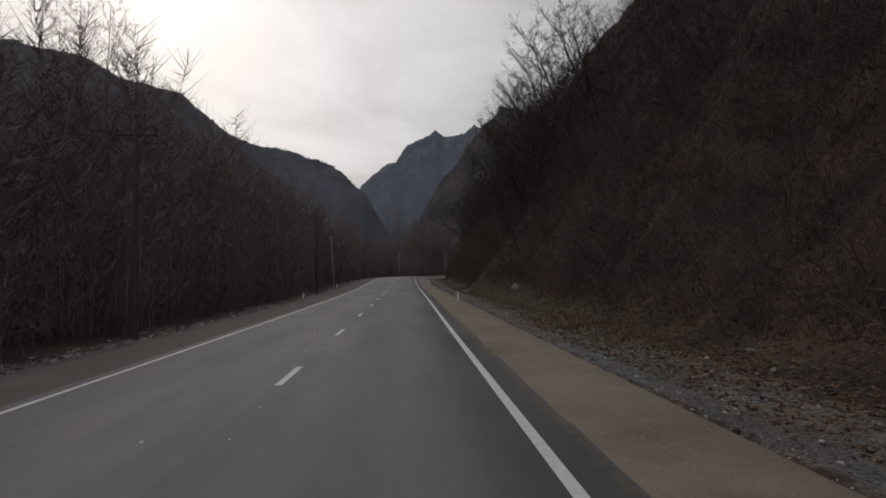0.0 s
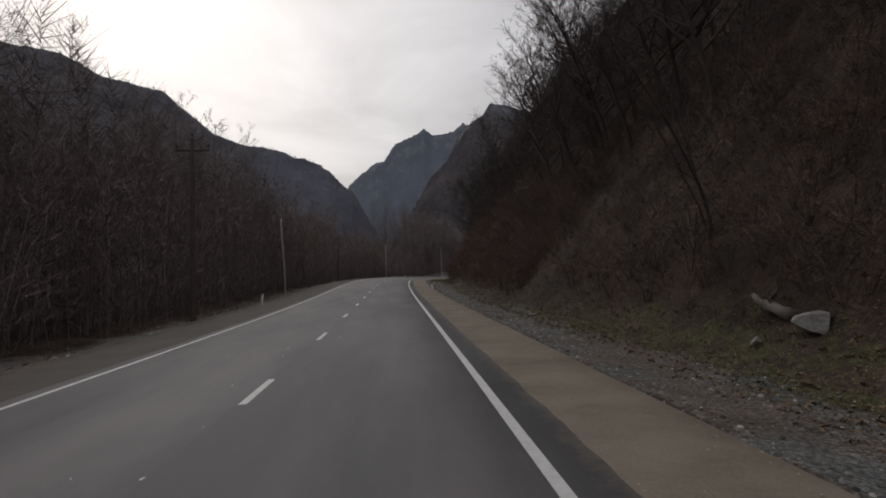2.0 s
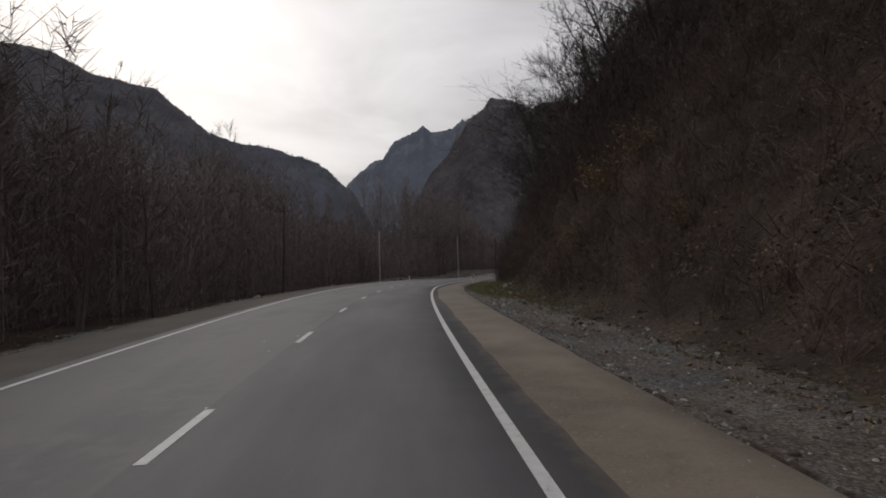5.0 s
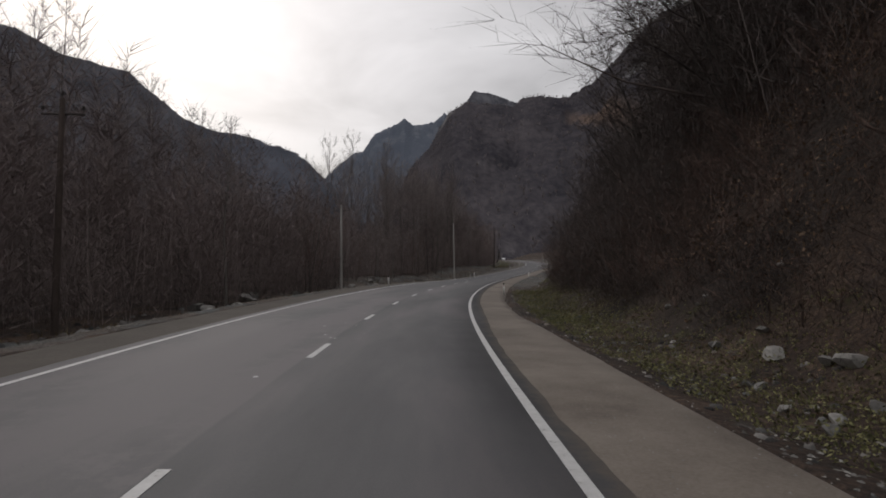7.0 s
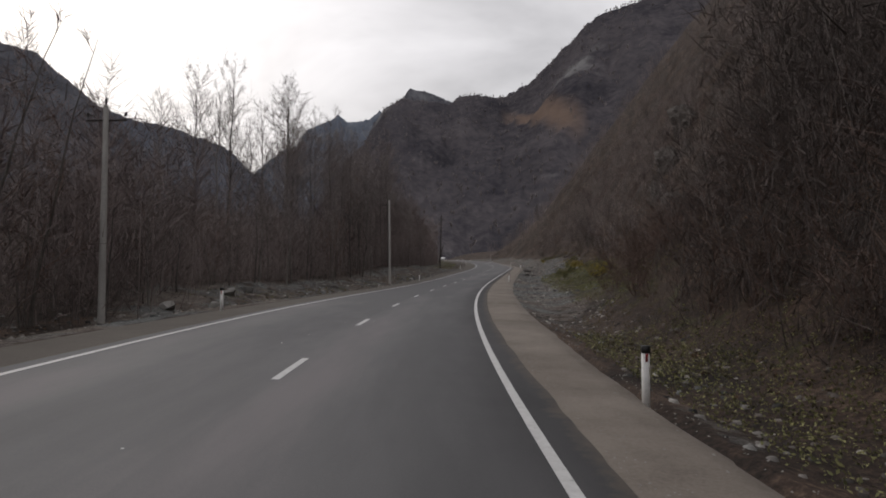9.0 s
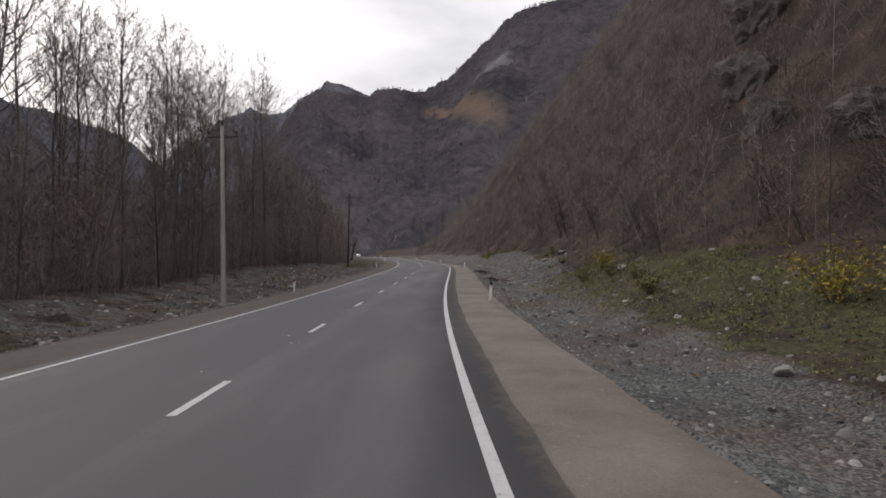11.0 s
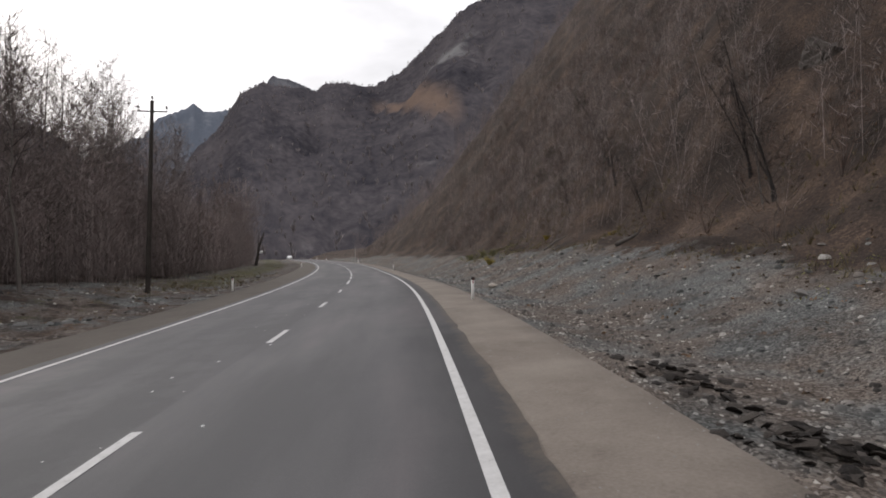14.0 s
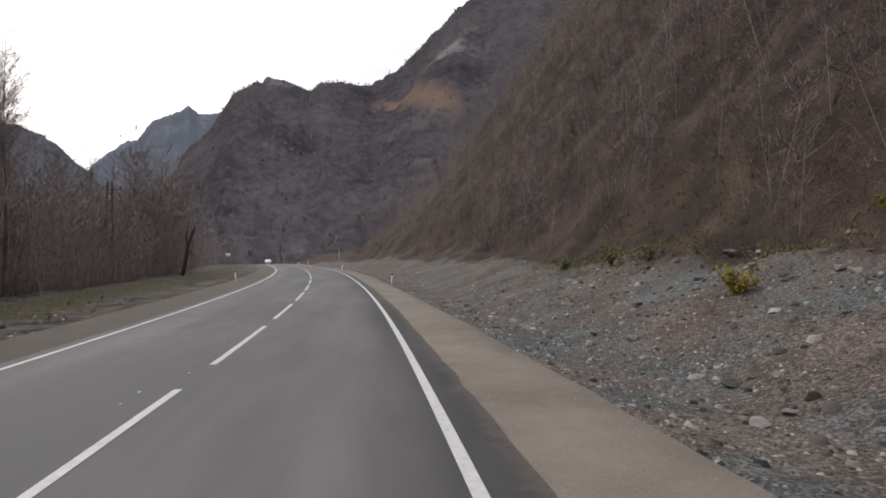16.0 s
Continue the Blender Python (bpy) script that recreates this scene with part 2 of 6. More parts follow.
def terrain_material():
    """Leaf litter and earth, grey scree and patches of grass, mixed by the sheet's own zones."""
    m, b, node, wire = surface("hillside_ground", 0.95, 0.0, 0.15)
    pos = node("ShaderNodeNewGeometry")
    def noise_at(scale, detail=4.0, rough=0.6):
        n = node("ShaderNodeTexNoise", Scale=scale, Detail=detail, Roughness=rough)
        wire(pos.outputs["Position"], n.inputs["Vector"])
        return n.outputs[0]
    def zone(name):
        a = node("ShaderNodeAttribute"); a.attribute_name = name
        return a.outputs["Fac"]
    litter_n = node("ShaderNodeMath"); litter_n.operation = "MULTIPLY_ADD"; litter_n.inputs[1].default_value = 0.55
    half = node("ShaderNodeMath"); half.operation = "MULTIPLY"; half.inputs[1].default_value = 0.5
    wire(noise_at(9.0, 3.0, 0.75), litter_n.inputs[0]); wire(noise_at(0.35), half.inputs[0]); wire(half.outputs[0], litter_n.inputs[2])
    litter = ramp(node, wire, litter_n.outputs[0], [(0.36, (0.014, 0.012, 0.010)), (0.48, (0.034, 0.026, 0.022)), (0.58, (0.066, 0.046, 0.036)), (0.72, (0.165, 0.118, 0.086))])
    vor = node("ShaderNodeTexVoronoi", Scale=30.0)
    wire(pos.outputs["Position"], vor.inputs["Vector"])
    sepc = node("ShaderNodeSeparateColor"); wire(vor.outputs["Color"], sepc.inputs[0])
    sc = node("ShaderNodeMath"); sc.operation = "MULTIPLY_ADD"; sc.inputs[1].default_value = 0.5
    wire(sepc.outputs[0], sc.inputs[0]); 
    hb = node("ShaderNodeMath"); hb.operation = "MULTIPLY"; hb.inputs[1].default_value = 0.55
    wire(noise_at(0.5), hb.inputs[0]); wire(hb.outputs[0], sc.inputs[2])
    stones = ramp(node, wire, sc.outputs[0], [(0.15, (0.024, 0.023, 0.022)), (0.5, (0.080, 0.082, 0.080)), (0.9, (0.235, 0.236, 0.230))])
    earth = ramp(node, wire, sc.outputs[0], [(0.15, (0.026, 0.021, 0.018)), (0.5, (0.092, 0.075, 0.064)), (0.9, (0.230, 0.198, 0.172))])
    slate = node("ShaderNodeMapRange"); slate.inputs["From Min"].default_value, slate.inputs["From Max"].default_value = 0.44, 0.58
    wire(noise_at(0.30, 4.0, 0.6), slate.inputs["Value"])
    two = node("ShaderNodeMix"); two.data_type = "RGBA"
    wire(slate.outputs[0], two.inputs[0]); wire(earth, two.inputs[6]); wire(stones, two.inputs[7])
    stones = two.outputs[2]
    grass = ramp(node, wire, noise_at(5.0, 4.0, 0.7), [(0.35, (0.034, 0.030, 0.018)), (0.55, (0.072, 0.070, 0.034)), (0.75, (0.138, 0.120, 0.064))])
    def blend(fac, a, c):
        x = node("ShaderNodeMix"); x.data_type = "RGBA"
        wire(fac, x.inputs[0]); wire(a, x.inputs[6]); wire(c, x.inputs[7])
        return x.outputs[2]
    def broken(zone_out, scale):
        x = node("ShaderNodeMath"); x.operation = "MULTIPLY_ADD"; x.inputs[1].default_value = 1.6
        y = node("ShaderNodeMath"); y.operation = "ADD"; y.inputs[1].default_value = -0.80
        wire(noise_at(scale, 5.0, 0.7), x.inputs[0]); wire(zone_out, x.inputs[2]); wire(x.outputs[0], y.inputs[0])
        r = node("ShaderNodeMapRange"); r.inputs["From Min"].default_value, r.inputs["From Max"].default_value = 0.40, 0.60
        wire(y.outputs[0], r.inputs["Value"])
        return r.outputs[0]
    c = blend(broken(zone("scree"), 0.9), litter, stones)
    c = blend(broken(zone("grass"), 1.1), c, grass)
    wire(c, b.inputs["Base Color"])
    bp = node("ShaderNodeBump", Strength=0.7, Distance=0.10)
    wire(noise_at(6.0, 5.0, 0.75), bp.inputs["Height"]); wire(bp.outputs[0], b.inputs["Normal"])
    return m


def mountain_material(name, dark, light, rock, rock_amount, patch=None):
    """Bare woods on a far slope: gullied tone at two scales, with pale rock where the face is steep."""
    m, b, node, wire = surface(name, 1.0, 0.0, 0.0)
    pos = node("ShaderNodeNewGeometry")
    n1 = node("ShaderNodeTexNoise", Scale=0.008, Detail=8.0, Roughness=0.65)
    n2 = node("ShaderNodeTexNoise", Scale=0.11, Detail=4.0, Roughness=0.7)
    n3 = node("ShaderNodeTexNoise", Scale=0.016, Detail=7.0, Roughness=0.7)
    # the stands of trees and the gullies run down the slope, which falls along the valley
    fall = node("ShaderNodeVectorMath"); fall.operation = "MULTIPLY"; fall.inputs[1].default_value = (1.0, 0.3, 0.8)
    wire(pos.outputs["Position"], fall.inputs[0])
    for n in (n1, n2, n3):
        wire(fall.outputs[0], n.inputs["Vector"])
    mx = node("ShaderNodeMix"); mx.inputs[0].default_value = 0.45
    wire(n1.outputs[0], mx.inputs[2]); wire(n2.outputs[0], mx.inputs[3])
    woods = ramp(node, wire, mx.outputs[0], [(0.39, dark), (0.61, light)])
    rk = node("ShaderNodeAttribute"); rk.attribute_name = "rock"
    ad = node("ShaderNodeMath"); ad.operation = "MULTIPLY_ADD"; ad.inputs[1].default_value = rock_amount
    wire(rk.outputs["Fac"], ad.inputs[0]); wire(n3.outputs[0], ad.inputs[2])
    fac = node("ShaderNodeMapRange"); fac.inputs["From Min"].default_value, fac.inputs["From Max"].default_value = 0.70, 0.86
    wire(ad.outputs[0], fac.inputs["Value"])
    x = node("ShaderNodeMix"); x.data_type = "RGBA"
    wire(fac.outputs[0], x.inputs[0]); wire(woods, x.inputs[6]); x.inputs[7].default_value = (*rock, 1)
    colour = x.outputs[2]
    if patch:
        pt = node("ShaderNodeAttribute"); pt.attribute_name = "meadow"
        pa = node("ShaderNodeMath"); pa.operation = "MULTIPLY_ADD"; pa.inputs[1].default_value = 1.0
        wire(pt.outputs["Fac"], pa.inputs[0]); wire(n3.outputs[0], pa.inputs[2])
        pf = node("ShaderNodeMapRange"); pf.inputs["From Min"].default_value, pf.inputs["From Max"].default_value = 0.75, 1.50
        wire(pa.outputs[0], pf.inputs["Value"])
        y = node("ShaderNodeMix"); y.data_type = "RGBA"
        wire(pf.outputs[0], y.inputs[0]); wire(colour, y.inputs[6]); y.inputs[7].default_value = (*patch, 1)
        colour = y.outputs[2]
    wire(colour, b.inputs["Base Color"])
    bp = node("ShaderNodeBump", Strength=0.7, Distance=3.5)
    wire(n2.outputs[0], bp.inputs["Height"]); wire(bp.outputs[0], b.inputs["Normal"])
    return m


def sand_material():
    """Rolled sand and grit: browner on the first stretch, paler and stonier past the bluff, with dusty blotches and loose grains."""
    m, b, node, wire = surface("sandy_shoulder", 0.95, 0.0, 0.2)
    pos = node("ShaderNodeNewGeometry")
    def noise_at(scale, detail=4.0, rough=0.6):
        n = node("ShaderNodeTexNoise", Scale=scale, Detail=detail, Roughness=rough)
        wire(pos.outputs["Position"], n.inputs["Vector"])
        return n.outputs[0]
    mix = node("ShaderNodeMix"); mix.inputs[0].default_value = 0.4
    fine = noise_at(26.0, 4.0, 0.75)
    wire(noise_at(0.55, 5.0, 0.65), mix.inputs[2]); wire(fine, mix.inputs[3])
    brown = ramp(node, wire, mix.outputs[0], [(0.33, (0.116, 0.095, 0.074)), (0.52, (0.193, 0.162, 0.127)), (0.70, (0.245, 0.214, 0.170))])
    pale = ramp(node, wire, mix.outputs[0], [(0.33, (0.122, 0.103, 0.088)), (0.52, (0.200, 0.173, 0.149)), (0.70, (0.258, 0.232, 0.200))])
    at = node("ShaderNodeAttribute"); at.attribute_name = "pale"
    x = node("ShaderNodeMix"); x.data_type = "RGBA"
    wire(at.outputs["Fac"], x.inputs[0]); wire(brown, x.inputs[6]); wire(pale, x.inputs[7])
    wire(x.outputs[2], b.inputs["Base Color"])
    bp = node("ShaderNodeBump", Strength=0.6, Distance=0.015)
    wire(fine, bp.inputs["Height"]); wire(bp.outputs[0], b.inputs["Normal"])
    return m


def pebble_material():
    """Chips of two kinds of rock, slate-grey and earthy brown, lying in drifts, with some pale ones."""
    m, b, node, wire = surface("loose_stones", 0.9, 0.0, 0.3)
    pos = node("ShaderNodeNewGeometry")
    drift = node("ShaderNodeTexNoise", Scale=0.30, Detail=4.0, Roughness=0.6)
    grain = node("ShaderNodeTexNoise", Scale=18.0, Detail=3.0, Roughness=0.65)
    wire(pos.outputs["Position"], drift.inputs["Vector"]); wire(pos.outputs["Position"], grain.inputs["Vector"])
    sh = node("ShaderNodeMath"); sh.operation = "MULTIPLY_ADD"; sh.inputs[1].default_value = 0.35
    wire(grain.outputs[0], sh.inputs[0]); wire(pos.outputs["Random Per Island"], sh.inputs[2])
    fit = node("ShaderNodeMath"); fit.operation = "MULTIPLY"; fit.inputs[1].default_value = 0.86
    wire(sh.outputs[0], fit.inputs[0]); sh = fit
    slate = ramp(node, wire, sh.outputs[0], [(0.15, (0.020, 0.021, 0.021)), (0.60, (0.100, 0.104, 0.102)), (0.90, (0.205, 0.207, 0.200)), (1.0, (0.36, 0.355, 0.335))])
    earth = ramp(node, wire, sh.outputs[0], [(0.15, (0.023, 0.019, 0.017)), (0.60, (0.110, 0.093, 0.082)), (0.90, (0.215, 0.190, 0.170)), (1.0, (0.38, 0.355, 0.32))])
    fac = node("ShaderNodeMapRange"); fac.inputs["From Min"].default_value, fac.inputs["From Max"].default_value = 0.42, 0.60
    wire(drift.outputs[0], fac.inputs["Value"])
    x = node("ShaderNodeMix"); x.data_type = "RGBA"
    wire(fac.outputs[0], x.inputs[0]); wire(earth, x.inputs[6]); wire(slate, x.inputs[7])
    wire(x.outputs[2], b.inputs["Base Color"])
    bp = node("ShaderNodeBump", Strength=0.4, Distance=0.02)
    wire(grain.outputs[0], bp.inputs["Height"]); wire(bp.outputs[0], b.inputs["Normal"])
    return m


ASPHALT, PAINT, TERRAIN = asphalt_material(), paint_material(), terrain_material()
SAND = sand_material()
GRAVEL_EDGE = grained("shoulder_gravel", (0.070, 0.060, 0.051), (0.122, 0.106, 0.091), 0.7, bump=0.6, fine=25.0, dist=0.015)
BARK = grained("grey_bark", (0.054, 0.047, 0.042), (0.165, 0.147, 0.133), 1.5, bump=0.5, fine=9.0, vary="object")
# darker bark for the trees on the slope
DARK_BARK = grained("dark_wet_bark", (0.022, 0.019, 0.018), (0.075, 0.065, 0.058), 1.5, bump=0.5, fine=9.0, vary="object")
PALE_BARK = grained("pale_bark", (0.07, 0.063, 0.057), (0.20, 0.185, 0.17), 1.2, bump=0.4, fine=9.0, vary="object")
TWIG = grained("bare_twigs", (0.047, 0.039, 0.036), (0.145, 0.117, 0.106), 0.5, bump=0.0, vary="island", vary_by=0.26)
ASH_TWIG = grained("ash_grey_twigs", (0.108, 0.092, 0.087), (0.31, 0.265, 0.252), 0.5, bump=0.0, vary="island", vary_by=0.26)
PALE_TWIG = grained("pale_grey_twigs", (0.082, 0.068, 0.064), (0.245, 0.203, 0.191), 0.5, bump=0.0, vary="island", vary_by=0.26)
# darker twigs for the growth on the slope
DARK_TWIG = grained("dark_wet_twigs", (0.028, 0.022, 0.020), (0.096, 0.075, 0.066), 0.5, bump=0.0, vary="island", vary_by=0.26)
RED_TWIG = grained("reddish_brush", (0.061, 0.043, 0.036), (0.193, 0.128, 0.103), 0.4, bump=0.0, vary="island", vary_by=0.26)
DEAD_LEAF = grained("dead_leaves", (0.050, 0.034, 0.023), (0.230, 0.152, 0.098), 1.5, bump=0.0, vary="island")
YELLOW_LEAF = grained("yellow_leaves", (0.17, 0.135, 0.022), (0.40, 0.31, 0.055), 2.0, bump=0.0, vary="island")
OCHRE_LEAF = grained("ochre_leaves", (0.100, 0.064, 0.030), (0.300, 0.200, 0.085), 2.0, bump=0.0, vary="island")
GREEN_LEAF = grained("green_weeds", (0.060, 0.062, 0.026), (0.27, 0.26, 0.115), 1.0, bump=0.0, vary="island")
STRAW = grained("dry_grass", (0.075, 0.062, 0.030), (0.19, 0.155, 0.080), 1.0, bump=0.0, vary="island")
ROCK = grained("grey_stone", (0.10, 0.096, 0.090), (0.30, 0.288, 0.268), 2.2, bump=0.6, fine=7.0, dist=0.03, vary="object")
PEBBLE = pebble_material()
CLIFF = grained("cliff_rock", (0.036, 0.031, 0.028), (0.112, 0.095, 0.085), 0.6, bump=0.9, fine=7.0, dist=0.12)
TWIG_MASS = grained("crowded_twigs", (0.112, 0.091, 0.087), (0.255, 0.206, 0.194), 0.12, bump=0.0, vary="island", vary_by=0.12)
PALE_MASS = grained("crowded_grey_twigs", (0.142, 0.117, 0.110), (0.310, 0.256, 0.240), 0.12, bump=0.0, vary="island", vary_by=0.12)
BROWN_POLE = grained("weathered_brown_pole", (0.050, 0.038, 0.033), (0.125, 0.096, 0.084), 1.5, bump=0.4, fine=9.0)
TAR_CLOD = grained("broken_asphalt", (0.012, 0.010, 0.009), (0.050, 0.042, 0.036), 5.0, bump=0.6, vary="object")
CONCRETE = grained("weathered_concrete", (0.30, 0.288, 0.272), (0.47, 0.45, 0.425), 1.3, bump=0.3, fine=12.0, dist=0.006)
DARK_WOOD = grained("tarred_wood", (0.028, 0.023, 0.020), (0.075, 0.064, 0.056), 2.0, bump=0.5, fine=10.0)
STEEL = grained("rusty_steel", (0.035, 0.028, 0.025), (0.09, 0.075, 0.065), 8.0, rough=0.7, bump=0.2)
PORCELAIN = grained("insulator_glaze", (0.03, 0.025, 0.022), (0.06, 0.05, 0.045), 20.0, rough=0.3, bump=0.0, spec=0.5)
WHITE_POST = grained("white_plastic", (0.50, 0.49, 0.47), (0.74, 0.73, 0.71), 3.0, rough=0.55, bump=0.05, spec=0.4, patch=(0.25, 0.5))
BLACK_POST = grained("black_plastic", (0.010, 0.010, 0.010), (0.025, 0.024, 0.024), 6.0, rough=0.5, bump=0.05)
RED_LENS = grained("red_reflector", (0.22, 0.012, 0.014), (0.34, 0.020, 0.022), 30.0, rough=0.25, bump=0.0, spec=0.6)
CAR_PAINT = grained("white_car_paint", (0.66, 0.66, 0.66), (0.78, 0.78, 0.78), 2.0, rough=0.3, bump=0.0, spec=0.5)
CAR_GLASS = grained("dark_glass", (0.012, 0.013, 0.015), (0.02, 0.021, 0.023), 2.0, rough=0.1, bump=0.0, spec=0.6)
RUBBER = grained("tyre_rubber", (0.012, 0.012, 0.012), (0.025, 0.024, 0.024), 8.0, rough=0.9)
# these mountain colours carry a bluish tint for haze, stronger with distance
WOODED = mountain_material("wooded_mountain", (0.036, 0.035, 0.042), (0.100, 0.090, 0.095), (0.17, 0.167, 0.168), 0.50, (0.150, 0.110, 0.090))
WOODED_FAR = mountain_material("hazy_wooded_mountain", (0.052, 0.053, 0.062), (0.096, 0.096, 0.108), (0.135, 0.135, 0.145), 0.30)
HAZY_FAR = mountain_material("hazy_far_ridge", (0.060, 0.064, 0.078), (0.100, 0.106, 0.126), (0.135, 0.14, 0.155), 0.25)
TAN_STONE = grained("tan_stone", (0.26, 0.235, 0.20), (0.46, 0.42, 0.36), 2.5, bump=0.6, fine=7.0, dist=0.03)
# paled in colour for haze and for sky light the upright blades miss
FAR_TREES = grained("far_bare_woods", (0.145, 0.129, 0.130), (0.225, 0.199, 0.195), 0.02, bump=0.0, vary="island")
# aerial haze painted in: the blue and paleness of the farthest peaks
HAZE_BLUE_FAR = mountain_material("blue_distant_peaks", (0.088, 0.100, 0.124), (0.120, 0.133, 0.160), (0.160, 0.172, 0.195), 0.40)


# ---- road plan ----
HEADING = 3.18989
BEND = [0.04488, 0.01571, -0.01346, 0.01393, 0.01322, -0.01831, -0.09624, -0.17321, -0.19934, -0.22286, -0.18634, -0.13340, -0.06547, 0.02810, 0.14447, 0.09969, 0.10243, 0.11293, 0.10300, 0.08170, 0.05731, 0.03068, 0.00306, -0.02457]
BANK = [4.80404, 4.61793, 2.84223, -0.29616, -3.04059, 4.48867, 5.02552, -0.64074, 0.20390, -0.46461, -0.23565]
RISE = [0.00015, -0.00015, 0.22210, 1.00921, 1.08876, 1.33694, 2.51839, 3.42479, 4.61315, 5.57042, 6.52147]
STEP = 1.0
SS = np.arange(-60, 461, STEP)


def spread(values, s, first, gap):
    """Smooth curve through evenly spaced values."""
    v = np.asarray(values)
    u = np.clip((np.asarray(s, float) - first) / gap, 0, len(v) - 1.001)
    i = u.astype(int)
    f = u - i
    a, b, c, d = (v[np.clip(i + k, 0, len(v) - 1)] for k in (-1, 0, 1, 2))
    return b + 0.5 * f * (c - a + f * (2 * a - 5 * b + 4 * c - d + f * (3 * (b - c) + d - a)))


bend = np.interp(SS, np.arange(-20, 441, 20.0), BEND)
TH = np.concatenate([[0], np.cumsum((bend[1:] + bend[:-1]) / 2 * STEP)])
zero = int(np.argmin(abs(SS)))
TH = np.radians(TH - TH[zero] + HEADING)
RX = np.concatenate([[0], np.cumsum(-(np.sin(TH[1:]) + np.sin(TH[:-1])) / 2 * STEP)])
RY = np.concatenate([[0], np.cumsum((np.cos(TH[1:]) + np.cos(TH[:-1])) / 2 * STEP)])
RX, RY = RX - RX[zero], RY - RY[zero]
W_RIGHT, W_LEFT = 3.364, 3.586


def road_z(s, n=0.0):
    return spread(RISE, s, -20, 46.0) + np.clip(n, -7, 7) * spread(BANK, s, -20, 46.0) / 100


def plan(s, n):
    """x, y of the point s metres along the road, n metres to the right of its middle line."""
    s, n = np.asarray(s, float), np.asarray(n, float)
    over = s - np.clip(s, SS[0], SS[-1])
    th = np.interp(s, SS, TH)
    return (np.interp(s, SS, RX) + n * np.cos(th) - over * np.sin(th), np.interp(s, SS, RY) + n * np.sin(th) + over * np.cos(th))


# ---- noise on numbers ----
def hashed(i, j, seed):
    h = (i.astype(np.int64) * 374761393 + j.astype(np.int64) * 668265263 + seed * 974634777) & 0xFFFFFFFF
    h = ((h ^ (h >> 13)) * 1274126177) & 0xFFFFFFFF
    return ((h ^ (h >> 16)) & 0xFFFF) / 65535.0


def bumps(x, y, size, octaves=4, seed=1, rough=0.5):
    """Layered value noise, about -1 to 1."""
    x, y = np.broadcast_arrays(np.asarray(x, float), np.asarray(y, float))
    total, amp, norm = np.zeros(x.shape), 1.0, 0.0
    for o in range(octaves):
        u, v = x / size + 17.3 * o, y / size - 9.1 * o
        i, j = np.floor(u), np.floor(v)
        f, g = u - i, v - j
        f, g = f * f * (3 - 2 * f), g * g * (3 - 2 * g)
        n = (hashed(i, j, seed + o) * (1 - f) + hashed(i + 1, j, seed + o) * f) * (1 - g) + (hashed(i, j + 1, seed + o) * (1 - f) + hashed(i + 1, j + 1, seed + o) * f) * g
        total, norm = total + amp * (2 * n - 1), norm + amp
        amp, size = amp * rough, size / 2
    return total / norm


def ease(x, a, b):
    u = np.clip((np.asarray(x, float) - a) / (b - a), 0, 1)
    return u * u * (3 - 2 * u)


def ground_z(s, n):
    """Height of the natural ground beside the road."""
    s, n = np.broadcast_arrays(np.asarray(s, float), np.asarray(n, float))
    base = road_z(s, np.clip(n, -6.0, 6.0))
    open_bay = ease(s, 165, 195)                     # the scree bay past the bluff
    # right: verge, foot of the slope, slope
    foot = 8.6 + 0.9 * bumps(s, 0 * s, 17, 2, 5) - 0.6 * ease(s, 90, 130) - 1.6 * open_bay + 1.7 * ease(s, 178, 197)
    r = np.maximum(n - foot, 0)
    steep = 1.55 - 0.30 * ease(s, 126, 158)
    bluff = np.where(r < 3, r * r / 6 * steep, (r - 1.5) * steep)
    bluff = np.where(r > 34, (34 - 1.5) * steep + (r - 34) * 0.9, bluff)
    wide = 8.5 - 3.5 * ease(s, 198, 222)
    q = np.maximum(r - wide, 0)
    scree = np.minimum(r, wide) * (0.30 + 0.06 * ease(s, 200, 230)) + np.where(q < 4, q * q / 8 * (1.0 + 0.5 * ease(s, 196, 225)), (q - 2) * (1.0 + 0.5 * ease(s, 196, 225)))
    scree = scree - np.maximum(q - 40, 0) * 0.2
    right = (bluff * (1 - open_bay) + scree * open_bay) * (1 - 0.85 * ease(s, 340, 470))
    rise = ease(r, 0.0, 6.0)
    right = right + rise * ((1.9 - 1.1 * open_bay) * bumps(s, n, 9, 4, 11) + 0.8 * bumps(s, n, 2.7, 3, 12) * ease(r, 2, 7)) + ease(r, 8, 25) * 5.0 * bumps(s, n, 30, 3, 13) + ease(r, 5, 14) * 1.5 * bumps(s, n, 7.5, 4, 15)
    dip = -0.10 - 0.18 * ease(n, 5.4, 6.6) + 0.06 * bumps(s, n, 2.2, 3, 14)
    # left: shallow bank down to the flood plain
    l = np.maximum(-n - 6.2, 0)
    left = -0.75 * ease(l, 0.0, 3.4) * (1 - 0.9 * ease(s, 225, 270)) + 0.22 * bumps(s, n, 3.6, 4, 21) * ease(l, 0.2, 2.0) + 0.5 * bumps(s, n, 22, 2, 22) * ease(l, 4, 12)
    left = left + ease(s, 172, 190) * (1 - ease(s, 262, 285)) * (0.95 * ease(l, 1.0, 10.0) + 0.25 * bumps(s, n, 1.8, 3, 23) * ease(l, 0.4, 1.5)) + np.maximum(l - 150, 0) * 0.15
    return base + np.where(n > 0, dip * (n > 0) + right, -0.10 + left)


def place(s, n, lift=0.0):
    x, y = plan(s, n)
    return Vector((float(x), float(y), float(ground_z(s, n)) + lift))


